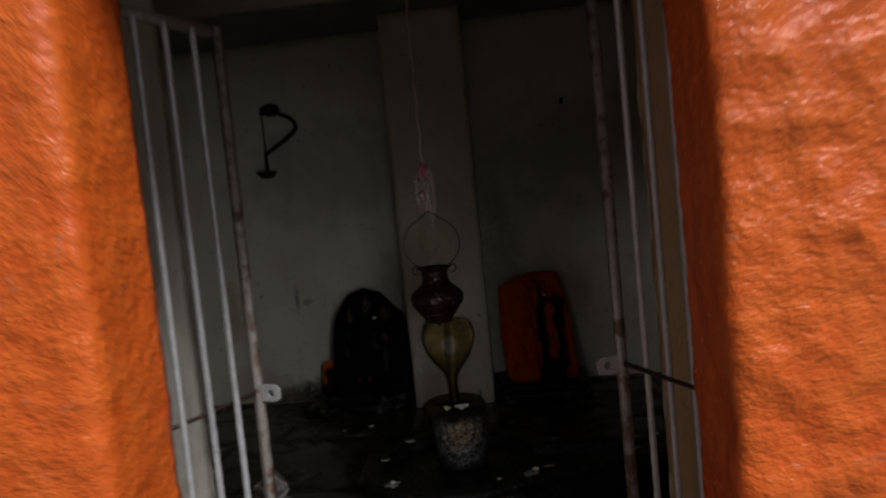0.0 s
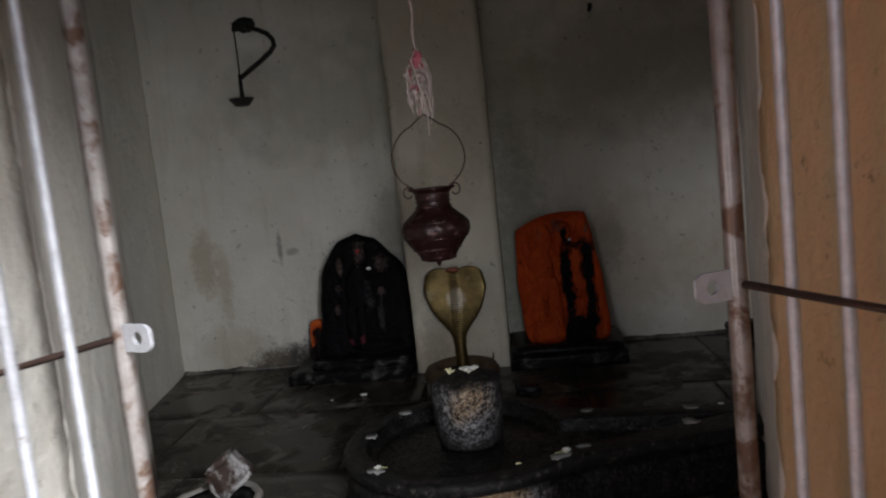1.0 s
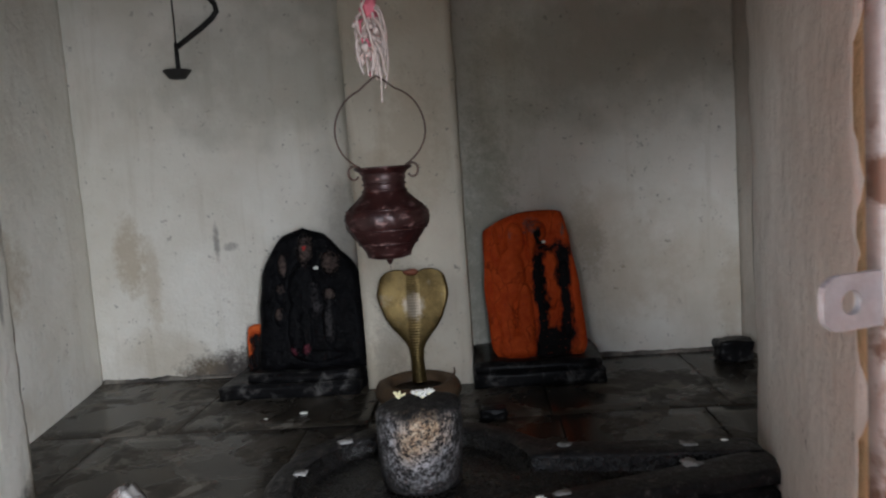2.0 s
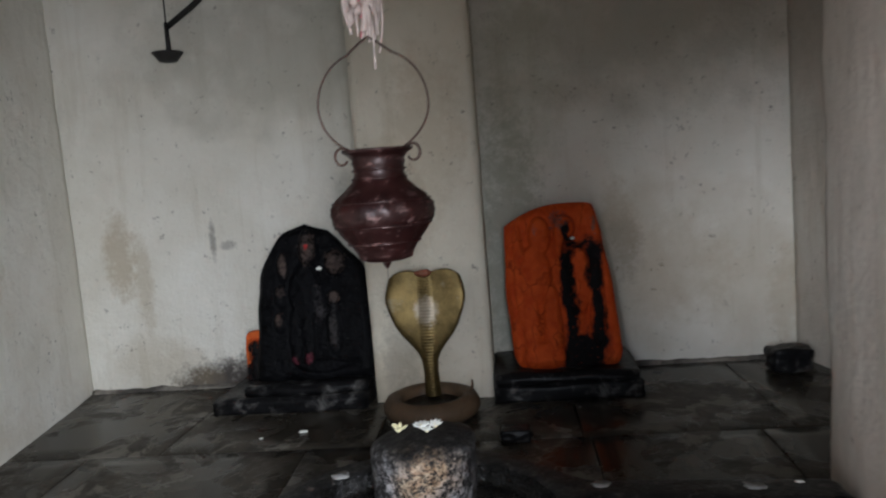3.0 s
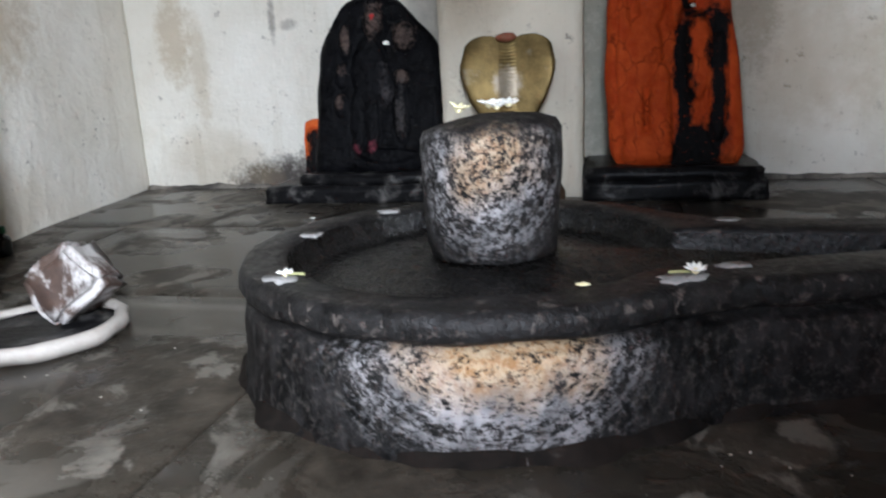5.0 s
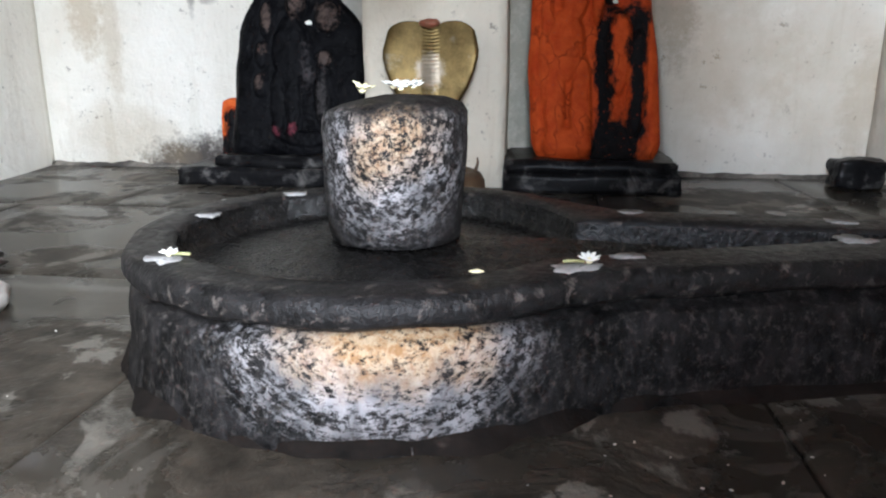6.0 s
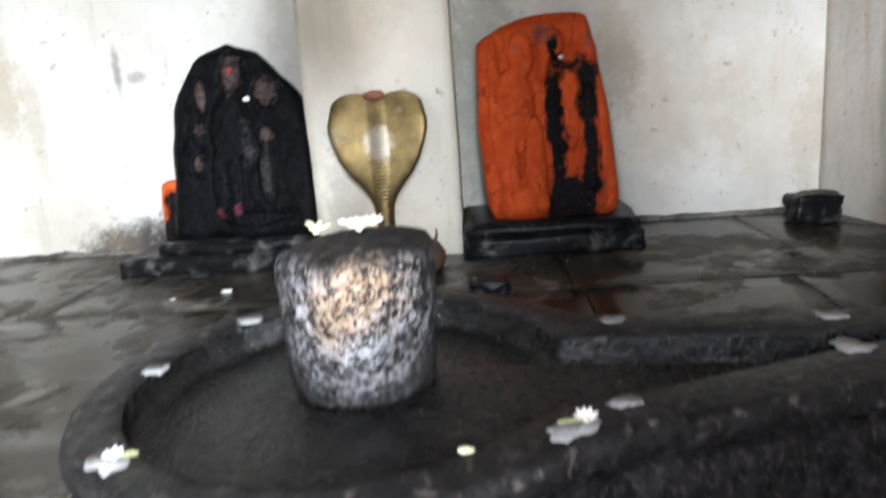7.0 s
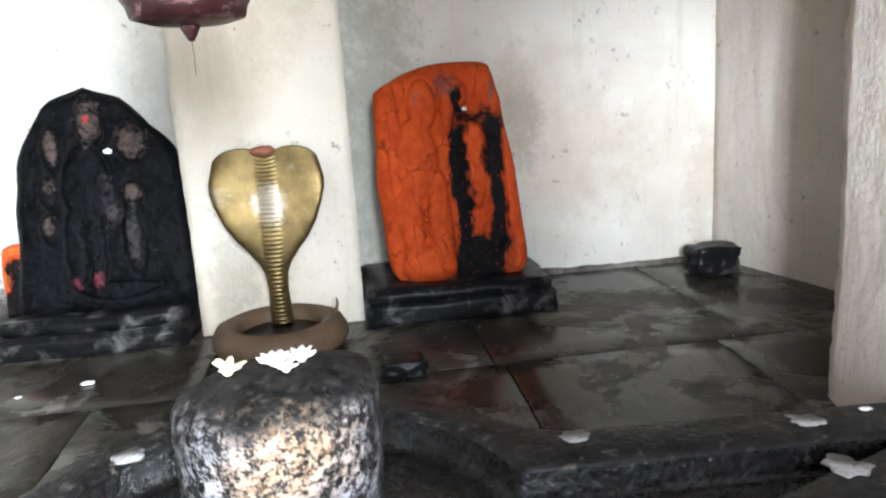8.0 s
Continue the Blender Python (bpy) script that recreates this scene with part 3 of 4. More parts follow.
def floor_slabs():
    """Large slabs, row by row; each row has its own joints."""
    rows = ((-2.2, -1.25, (-1.2, -0.35, 0.5, 1.4)), (-1.25, -0.62, (-1.35, -0.42, 0.42, 1.3)), (-0.62, 0.29, (-1.3, -0.42, 0.62, 1.45)),
            (0.29, 1.02, (-1.55, -0.62, 0.51, 1.15)), (1.02, 1.98, (-1.25, -0.35, 0.48, 1.28)))
    for y0, y1, cuts in rows:
        xs = (-2.35, *cuts, 2.05)
        for x0, x1 in zip(xs, xs[1:]):
            bm = bmesh.new()
            g = 0.0018
            us = [0.0, 0.007, *(k / 8 for k in range(1, 8)), 0.993, 1.0]
            nx = ny = len(us) - 1
            top = [[bm.verts.new((x0 + g + (x1 - x0 - 2 * g) * u, y0 + g + (y1 - y0 - 2 * g) * w, 0)) for u in us] for w in us]
            tip = 0.0012 * noise.noise((x0 * 3, y0 * 3, 1.0))
            for j, row in enumerate(top):
                for i, v in enumerate(row):
                    v.co.z = floor_z(v.co.x, v.co.y) + tip + 0.002 * noise.noise(v.co * 5) - (0.004 if i in (0, nx) or j in (0, ny) else 0)
            for j in range(ny):
                for i in range(nx):
                    bm.faces.new((top[j][i], top[j][i + 1], top[j + 1][i + 1], top[j + 1][i]))
            ring = top[0] + [r[-1] for r in top[1:-1]] + top[-1][::-1] + [r[0] for r in top[-2:0:-1]]
            low = [bm.verts.new((v.co.x, v.co.y, -0.05)) for v in ring]
            for i in range(len(ring)):
                k = (i + 1) % len(ring)
                bm.faces.new((ring[i], low[i], low[k], ring[k]))
            bm.faces.new(low)
            part("slab", bm, M_FLOOR, floor)


def mortar_fillet():
    """An uneven lip of old mortar where the back wall meets the floor."""
    bm = bmesh.new()
    rows = []
    for k in range(161):
        x = -2.1 + 3.87 * k / 160
        h = 0.014 + 0.022 * abs(noise.noise((x * 5, 0, 0))) + 0.01 * noise.noise((x * 19, 3, 0))
        d = 0.03 + 0.03 * abs(noise.noise((x * 7, 9, 0)))
        rows.append([bm.verts.new((x, BACK + 0.02, -0.03)), bm.verts.new((x, BACK - d, -0.012)), bm.verts.new((x, BACK - d * 0.6, h * 0.55)), bm.verts.new((x, BACK - 0.008, h)), bm.verts.new((x, BACK + 0.02, h))])
    for a, b in zip(rows, rows[1:]):
        for i in range(5):
            bm.faces.new((a[i], a[(i + 1) % 5], b[(i + 1) % 5], b[i]))
    bm.faces.new(rows[0])
    bm.faces.new(rows[-1][::-1])
    return tagged(mesh_object("mortar_trim", bm, M_FILLET), "uneven grey mortar lip along the back wall", "trim", "", "structure")


mortar_fillet()


# ---- the spouted basin and the stone pillar in it ----
RIM = 0.187


def blend(a, b, k):
    h = max(k - abs(a - b), 0.0) / k
    return min(a, b) - h * h * k * 0.25


def outline(theta, centre, radius, half, mid, tip, k):
    """Distance from the centre to the edge of a round form run together with a tapering spout."""
    cx, cy = centre
    dx, dy = math.cos(theta), math.sin(theta)

    def sd(t):
        x, y = cx + dx * t, cy + dy * t
        round_part = t - radius
        spout = max(abs(y - mid(x)) - half(x), x - tip, -x)
        return blend(round_part, spout, k)
    lo, t = 0.0, 0.0
    while t < 1.5 and sd(t) < 0:
        lo, t = t, t + 0.01
    hi = t
    for _ in range(18):
        m = (lo + hi) / 2
        lo, hi = (m, hi) if sd(m) < 0 else (lo, m)
    return lo


def spouted_basin():
    at = thing("spouted_basin", (0, 0, floor_z(0, 0)), "dark stone spouted basin wiped with ash and sandal paste", "altar")
    base = floor_z(0, 0)
    c = (-0.03, 0.03)
    n = 220
    thetas = []
    for i in range(n):
        u = i / n * 2 - 1
        thetas.append(math.pi * (0.35 * u + 0.65 * u ** 3))
    outer = [outline(t, c, 0.45, lambda x: 0.292 - 0.165 * x, lambda x: -0.045 + 0.095 * x, 1.03, 0.07) for t in thetas]
    inner = [outline(t, c, 0.372, lambda x: max(0.006, 0.205 - 0.21 * x), lambda x: 0.128 - 0.06 * x - max(0.006, 0.205 - 0.21 * x), 1.028, 0.012) for t in thetas]
    bm = bmesh.new()

    def ring(dist, scale, z, rough=0.004):
        out = []
        for t, d in zip(thetas, dist):
            p = Vector((c[0] + math.cos(t) * d * scale, c[1] + math.sin(t) * d * scale, z - base))
            w = noise.noise(p * 14) * rough
            out.append(bm.verts.new(p + Vector((math.cos(t) * w, math.sin(t) * w, noise.noise(p * 9 + Vector((5, 5, 5))) * rough * 0.7))))
        return out
    between = [i_ * 0.55 + o_ * 0.45 for i_, o_ in zip(inner, outer)]
    rings = [ring(outer, 1.06, base - 0.01), ring(outer, 1.035, -0.01), ring(outer, 1.02, 0.03), ring(outer, 1.016, 0.08), ring(outer, 1.002, 0.114), ring(outer, 0.975, 0.120),
             ring(outer, 0.93, 0.127), ring(outer, 0.925, 0.146), ring(outer, 1.012, 0.143, 0.008), ring(outer, 1.026, 0.151, 0.008), ring(outer, 1.022, 0.173, 0.006), ring(outer, 1.0, 0.185),
             ring(outer, 0.97, RIM), ring(between, 1.0, RIM + 0.001), ring(inner, 1.015, RIM - 0.001), ring(inner, 1.0, RIM - 0.008),
             ring(inner, 0.99, 0.140), ring(inner, 0.97, 0.126), ring(inner, 0.9, 0.128), ring(inner, 0.7, 0.140, 0.006), ring(inner, 0.55, 0.150, 0.006), ring(inner, 0.4, 0.161), ring(inner, 0.2, 0.164)]
    foot = [ring(outer, 1.07, base - 0.006, 0.03), ring(outer, 1.058, base + 0.004, 0.026), ring(outer, 1.045, base + 0.013, 0.016), ring(outer, 1.02, base + 0.026)]
    footing = [[v.co.copy() for v in r] for r in foot]
    places = [[v.co.copy() for v in r] for r in rings]
    bm.free()
    bm = bmesh.new()
    loops = [[bm.verts.new(p) for p in r] for r in footing]
    for a, b in zip(loops, loops[1:]):
        for i in range(n):
            bm.faces.new((a[i], a[(i + 1) % n], b[(i + 1) % n], b[i]))
    part("mortar_footing", bm, M_FOOT, at, "uneven blackish mortar footing")
    for name, first, last, label in (("body", 0, 7, "dark stone body wiped with ash and sandal paste"), ("rim", 7, 15, "worn dark rim and spout"),
                                     ("basin_floor", 15, len(places) - 1, "wet pitted basin floor")):
        bm = bmesh.new()
        loops = [[bm.verts.new(p) for p in r] for r in places[first:last + 1]]
        for a, b in zip(loops, loops[1:]):
            for i in range(n):
                bm.faces.new((a[i], a[(i + 1) % n], b[(i + 1) % n], b[i]))
        if first == 0:
            bm.faces.new(loops[0][::-1])
        if last == len(places) - 1:
            bm.faces.new(loops[-1])
        part(name, bm, {"basin_floor": M_PIT, "rim": M_RIM, "body": M_BASE}[name], at, label)
    return at


spouted_basin()


def stone_pillar():
    bm = bmesh.new()
    prof = [(0.120, 0.0), (0.124, 0.02), (0.127, 0.06), (0.129, 0.11), (0.131, 0.16), (0.132, 0.205), (0.1315, 0.222), (0.124, 0.237), (0.09, 0.248), (0.05, 0.256), (0.015, 0.260)]
    prof = [(np.interp(z, [q[1] for q in prof], [q[0] for q in prof]), z) for z in np.linspace(0, 0.222, 24)] + prof[7:]
    lathe(bm, prof, 80)
    for v in bm.verts:
        d = 0.004 * noise.noise(v.co * 9) + 0.0022 * noise.noise(v.co * 30) + 0.0012 * noise.noise(v.co * 70)
        v.co += Vector((v.co.x, v.co.y, 0)).normalized() * d + Vector((0, 0, d if v.co.z > 0.21 else 0))
        if v.co.z > 0.18:
            v.co.z += 0.10 * (v.co.x - 0.02) * (v.co.z - 0.18) / 0.09
    ob = mesh_object("stone_pillar", bm, M_LINGA)
    ob.location = (-0.004, 0.015, 0.168)
    return tagged(ob, "squat rounded dark stone pillar wiped with white ash, standing in the basin", "shrine stone")


stone_pillar()


def flower(name, at, size, spin, petals, material, label, stem=False):
    top = thing(name, at, label, "flower", "flowers left as offerings")
    for i in range(petals):
        a = spin + 2 * math.pi * i / petals
        bm = bmesh.new()
        blob(bm, (0, 0, 0), (size * 0.32, size * 0.14, size * 0.05), 2, 0.4, i * 1.3 + spin)
        tilt = 0.25 + 0.9 * abs(noise.noise((i * 2.1, spin, 0)))
        m = Matrix.Rotation(a, 4, "Z") @ Matrix.Rotation(-tilt, 4, "Y") @ Matrix.Translation((size * 0.27, 0, size * 0.14))
        bm.transform(m)
        part("petal", bm, material, top)
    bm = blob(bmesh.new(), (0, 0, size * 0.14), (size * 0.16, size * 0.16, size * 0.14), 2)
    part("flower_centre", bm, M_YOLK, top, "pale yellow centre")
    if stem:
        d = Vector((math.cos(spin), math.sin(spin), 0))
        bm = tube(bmesh.new(), [d * 0.2 * size + Vector((0, 0, 0.004)), d * 0.7 * size + Vector((0, 0, 0.005)), d * 1.1 * size + Vector((0, 0, 0.004))], 0.0025)
        part("stem", bm, M_STEM, top, "thin green stem")
    return top


flower("white_flower", (-0.058, 0.0, 0.428), 0.046, 0.4, 6, M_YOLK, "creamy white flower lying on the stone pillar")
flower("white_flower", (0.0, -0.005, 0.436), 0.044, 1.1, 9, M_PETAL, "small white flower lying on the stone pillar")
flower("white_flower", (0.034, 0.0, 0.436), 0.04, 0.2, 9, M_PETAL, "small white flower lying on the stone pillar")
flower("white_flower", (0.016, -0.022, 0.433), 0.036, 2.0, 8, M_PETAL, "small white flower lying on the stone pillar")
flower("white_flower", (-0.308, -0.263, RIM + 0.002), 0.03, 0.1, 7, M_PETAL, "white flower with green stem on the basin rim", True)
flower("white_flower", (0.336, -0.222, RIM + 0.002), 0.036, 3.3, 8, M_PETAL, "white flower with green stem on the basin rim", True)


def petal(at, size, material, label):
    bm = blob(bmesh.new(), (0, 0, size * 0.25), (size, size * 0.6, size * 0.25), 2, 0.4, at[0] * 9)
    ob = mesh_object("fallen_petal", bm, material)
    ob.location = at
    return tagged(ob, label, "petal", "fallen petals")


petal((0.172, -0.285, RIM), 0.011, M_YOLK, "small yellowish petal on the basin rim")
petal((-0.69, 1.2, 0.001), 0.022, M_PETAL, "white petal on the wet floor")
petal((-0.86, 1.15, 0.001), 0.011, M_PETAL, "white petal on the wet floor")
petal((0.95, 0.155, RIM), 0.012, M_PETAL, "white petal on the spout's tip")


def smear(at, size, spin, seed):
    """A thin dab of dried ash paste with an uneven edge."""
    bm = bmesh.new()
    n = 22
    lo, hi = [], []
    for i in range(n):
        a = 2 * math.pi * i / n
        sq = 1 / max(abs(math.cos(a)), abs(math.sin(a))) ** 0.7
        r = sq * (0.85 + 0.4 * noise.noise((math.cos(a) * 2 + seed, math.sin(a) * 2, seed)))
        x, y = size[0] * r * math.cos(a), size[1] * r * math.sin(a)
        lo.append(bm.verts.new((x, y, -0.004)))
        hi.append(bm.verts.new((x * 0.96, y * 0.96, 0.0008)))
    for i in range(n):
        k = (i + 1) % n
        bm.faces.new((lo[i], lo[k], hi[k], hi[i]))
    bm.faces.new(hi)
    bm.faces.new(lo[::-1])
    ob = mesh_object("ash_smear", bm, M_ASH)
    ob.matrix_world = pose(at[0], at[1], at[2], 0, 0, spin)
    return tagged(ob, "square dab of dried grey-white ash paste on the dark stone", "ash smear", "dabs of ash paste")


for k, (x, y, sx, sy, spin) in enumerate(((-0.312, -0.27, 0.045, 0.022, -35), (0.315, -0.235, 0.05, 0.022, 40), (-0.30, 0.315, 0.035, 0.02, 35), (0.447, 0.185, 0.03, 0.02, 0),
                                         (0.835, 0.145, 0.035, 0.02, -8), (0.80, 0.0, 0.035, 0.03, 20), (-0.395, 0.06, 0.03, 0.02, 80), (0.40, -0.165, 0.03, 0.016, 20))):
    smear((x, y, RIM + 0.0015), (sx * 0.95, sy * 1.25), spin, k * 1.7)


# ---- carved slabs on their plinths ----
def plinth(courses, label):
    """Rough-hewn slabs laid one on another: (x0, x1, y0, y1, z0, z1)."""
    x, y = courses[0][0] / 2 + courses[0][1] / 2, courses[0][2]
    top = thing("stone_plinth", (x, y, 0), label, "plinth", "low plinths by the back wall")
    for x0, x1, y0, y1, z0, z1 in courses:
        bm = bmesh.new()
        box(bm, (x0 - x, y0 - y, z0), (x1 - x, y1 - y, z1), 0.009)
        for _ in range(3):
            bmesh.ops.subdivide_edges(bm, edges=[e for e in bm.edges if e.calc_length() > 0.025], cuts=1, use_grid_fill=True)
        for v in bm.verts:
            q = v.co + Vector((x0, y0, z0 * 3))
            v.co += Vector((noise.noise(q * 5), noise.noise(q * 5 + Vector((9, 0, 0))), 0.6 * noise.noise(q * 5 + Vector((0, 9, 0))))) * 0.017
            v.co += Vector((noise.noise(q * 28), noise.noise(q * 30), noise.noise(q * 32))) * 0.008
        part("slab", bm, M_BLACK, top)
    return top


plinth(((-1.2, -0.46, 1.47, 1.93, -0.01, 0.068), (-1.06, -0.47, 1.53, 1.92, 0.062, 0.112)), "low oily black stone plinth under the black carved slab")
plinth(((0.13, 0.80, 1.455, 1.94, -0.01, 0.083), (0.135, 0.79, 1.465, 1.93, 0.068, 0.122)), "low sooty stone plinth under the orange carved slab")


def carved_slab(name, at, lean, width, height, thick, top, forms, material, label, crisp=0.5):
    """One upright slab whose face swells in plain rounded forms: (x, z, half width, half height, depth)."""
    bm = bmesh.new()
    nx, nz = 84, 128
    face, back = [], []
    for j in range(nz + 1):
        v = j / nz
        w0, w1 = width(v)
        rf, rb = [], []
        for i in range(nx + 1):
            u = i / nx
            x = w0 + (w1 - w0) * u
            z = v * (height + top(x))
            d = groove = 0.0
            for fx, fz, sx, sz, dep in forms:
                q = ((x - fx) / sx) ** 2 + ((z - fz) / sz) ** 2
                if q < 1:
                    d = max(d, dep * (1.5 if crisp < 0.3 else 1.0) * (1 - q) ** crisp)
                elif q < 1.5:
                    groove = max(groove, 0.006 * math.sin((q - 1) * 2 * math.pi))
            d = d - groove if d < 0.006 else d
            e = min(u, 1 - u) * 56
            f = min(j, nz - j) * 84 / nz
            soft = 0.025 * (max(0, 1 - e / 4) ** 2 + max(0, 1 - f / 5) ** 2)
            p = Vector((x, 0, z))
            rough = 0.004 * noise.noise(p * 22) + 0.006 * noise.noise(p * 8) + 0.003 * noise.noise(p * 55)
            edge = 0.008 * noise.noise(p * 6 + Vector((3, 1, 2)))
            rf.append(bm.verts.new((x + edge, -thick / 2 - d + soft - rough, z + edge)))
            rb.append(bm.verts.new((x + edge, thick / 2 - soft, z + edge)))
        face.append(rf)
        back.append(rb)
    for g in (face, back):
        for j in range(nz):
            for i in range(nx):
                bm.faces.new((g[j][i], g[j][i + 1], g[j + 1][i + 1], g[j + 1][i]))

    def rim(g):
        return g[0] + [r[-1] for r in g[1:-1]] + g[-1][::-1] + [r[0] for r in g[-2:0:-1]]
    a, b = rim(face), rim(back)
    for i in range(len(a)):
        k = (i + 1) % len(a)
        bm.faces.new((a[i], b[i], b[k], a[k]))
    ob = mesh_object(name, bm, material)
    ob.matrix_world = pose(*at, -lean, 0, 0)
    return tagged(ob, label, "carved slab", "carved slabs by the back wall")


def stele_width(v):
    k = max(0.0, v - 0.72) / 0.28
    return -0.275 + 0.045 * v + 0.10 * k ** 1.8, 0.318 - 0.035 * v - 0.175 * k ** 1.9


STELE_FORMS = ((0.01, 0.63, 0.046, 0.07, 0.024), (0.01, 0.70, 0.026, 0.05, 0.016), (-0.01, 0.43, 0.075, 0.14, 0.018), (-0.062, 0.22, 0.034, 0.14, 0.016), (0.005, 0.22, 0.034, 0.14, 0.016),
               (-0.115, 0.56, 0.03, 0.07, 0.016), (-0.13, 0.42, 0.026, 0.055, 0.015), (-0.14, 0.29, 0.028, 0.05, 0.013), (0.15, 0.57, 0.05, 0.06, 0.018), (0.13, 0.40, 0.036, 0.034, 0.022),
               (0.13, 0.26, 0.028, 0.13, 0.016), (0.065, 0.38, 0.028, 0.09, 0.015), (0.06, 0.075, 0.13, 0.032, 0.014), (-0.065, 0.11, 0.02, 0.034, 0.022), (0.0, 0.11, 0.02, 0.034, 0.022))
carved_slab("carved_black_slab", (-0.76, 1.655, 0.1), 10, stele_width, 0.70, 0.09, lambda x: 0.075 * max(0, 1 - abs(x) / 0.2), STELE_FORMS, M_STELE,
            "pointed black oiled stone slab carved in relief, leaning on its plinth", 0.33)


def vermilion_width(v):
    k = max(0.0, 0.12 - v) / 0.12
    return -0.236 - 0.02 * math.sin(v * 2.6) + 0.035 * k * k, -0.03 * k * k + 0.262 - 0.075 * v - 0.02 * max(0.0, v - 0.85) / 0.15 + 0.01 * math.sin(v * 3)


VERM_FORMS = ((-0.09, 0.62, 0.05, 0.09, 0.02), (-0.12, 0.44, 0.075, 0.14, 0.022), (-0.15, 0.2, 0.04, 0.2, 0.02), (-0.05, 0.2, 0.045, 0.2, 0.022), (0.0, 0.62, 0.025, 0.1, 0.024),
              (0.03, 0.66, 0.05, 0.06, 0.03), (0.09, 0.42, 0.05, 0.16, 0.022), (0.16, 0.3, 0.035, 0.2, 0.02), (-0.1, 0.06, 0.1, 0.07, 0.026), (-0.19, 0.45, 0.025, 0.25, 0.014))
carved_slab("carved_orange_slab", (0.472, 1.615, 0.105), 9, vermilion_width, 0.732, 0.10, lambda x: 0.045 * (1 - ((x - 0.0) / 0.2) ** 2) + 0.09 * x, VERM_FORMS, M_VERM,
            "orange vermilion-coated stone slab with black oil runs, leaning on its plinth", 0.28)
carved_slab("small_orange_slab", (-1.07, 1.77, 0.075), 8, lambda v: (-0.066 + 0.09 * max(0, v - 0.6) ** 2, 0.066 - 0.09 * max(0, v - 0.6) ** 2), 0.24, 0.06,
            lambda x: 0.03 * max(0, 1 - (x / 0.07) ** 2), ((0, 0.17, 0.03, 0.05, 0.02), (0, 0.08, 0.04, 0.08, 0.02)), M_VERM2,
            "small orange coated stone slab with black streaks beside the black one")


def petal_on(at, lean, x, depth, z, size, label):
    p = pose(*at, -lean, 0, 0) @ Vector((x, depth, z))
    ob = petal((0, 0, 0), size, M_PETAL, label)
    ob.matrix_world = Matrix.Translation(p) @ Euler((radians(80), 0, radians(20))).to_matrix().to_4x4()
    return ob


petal_on((-0.76, 1.655, 0.1), 10, 0.07, -0.05, 0.545, 0.016, "small white petal stuck on the black carved slab")
petal_on((0.472, 1.615, 0.105), 9, 0.065, -0.056, 0.605, 0.012, "small white petal stuck on the orange carved slab")


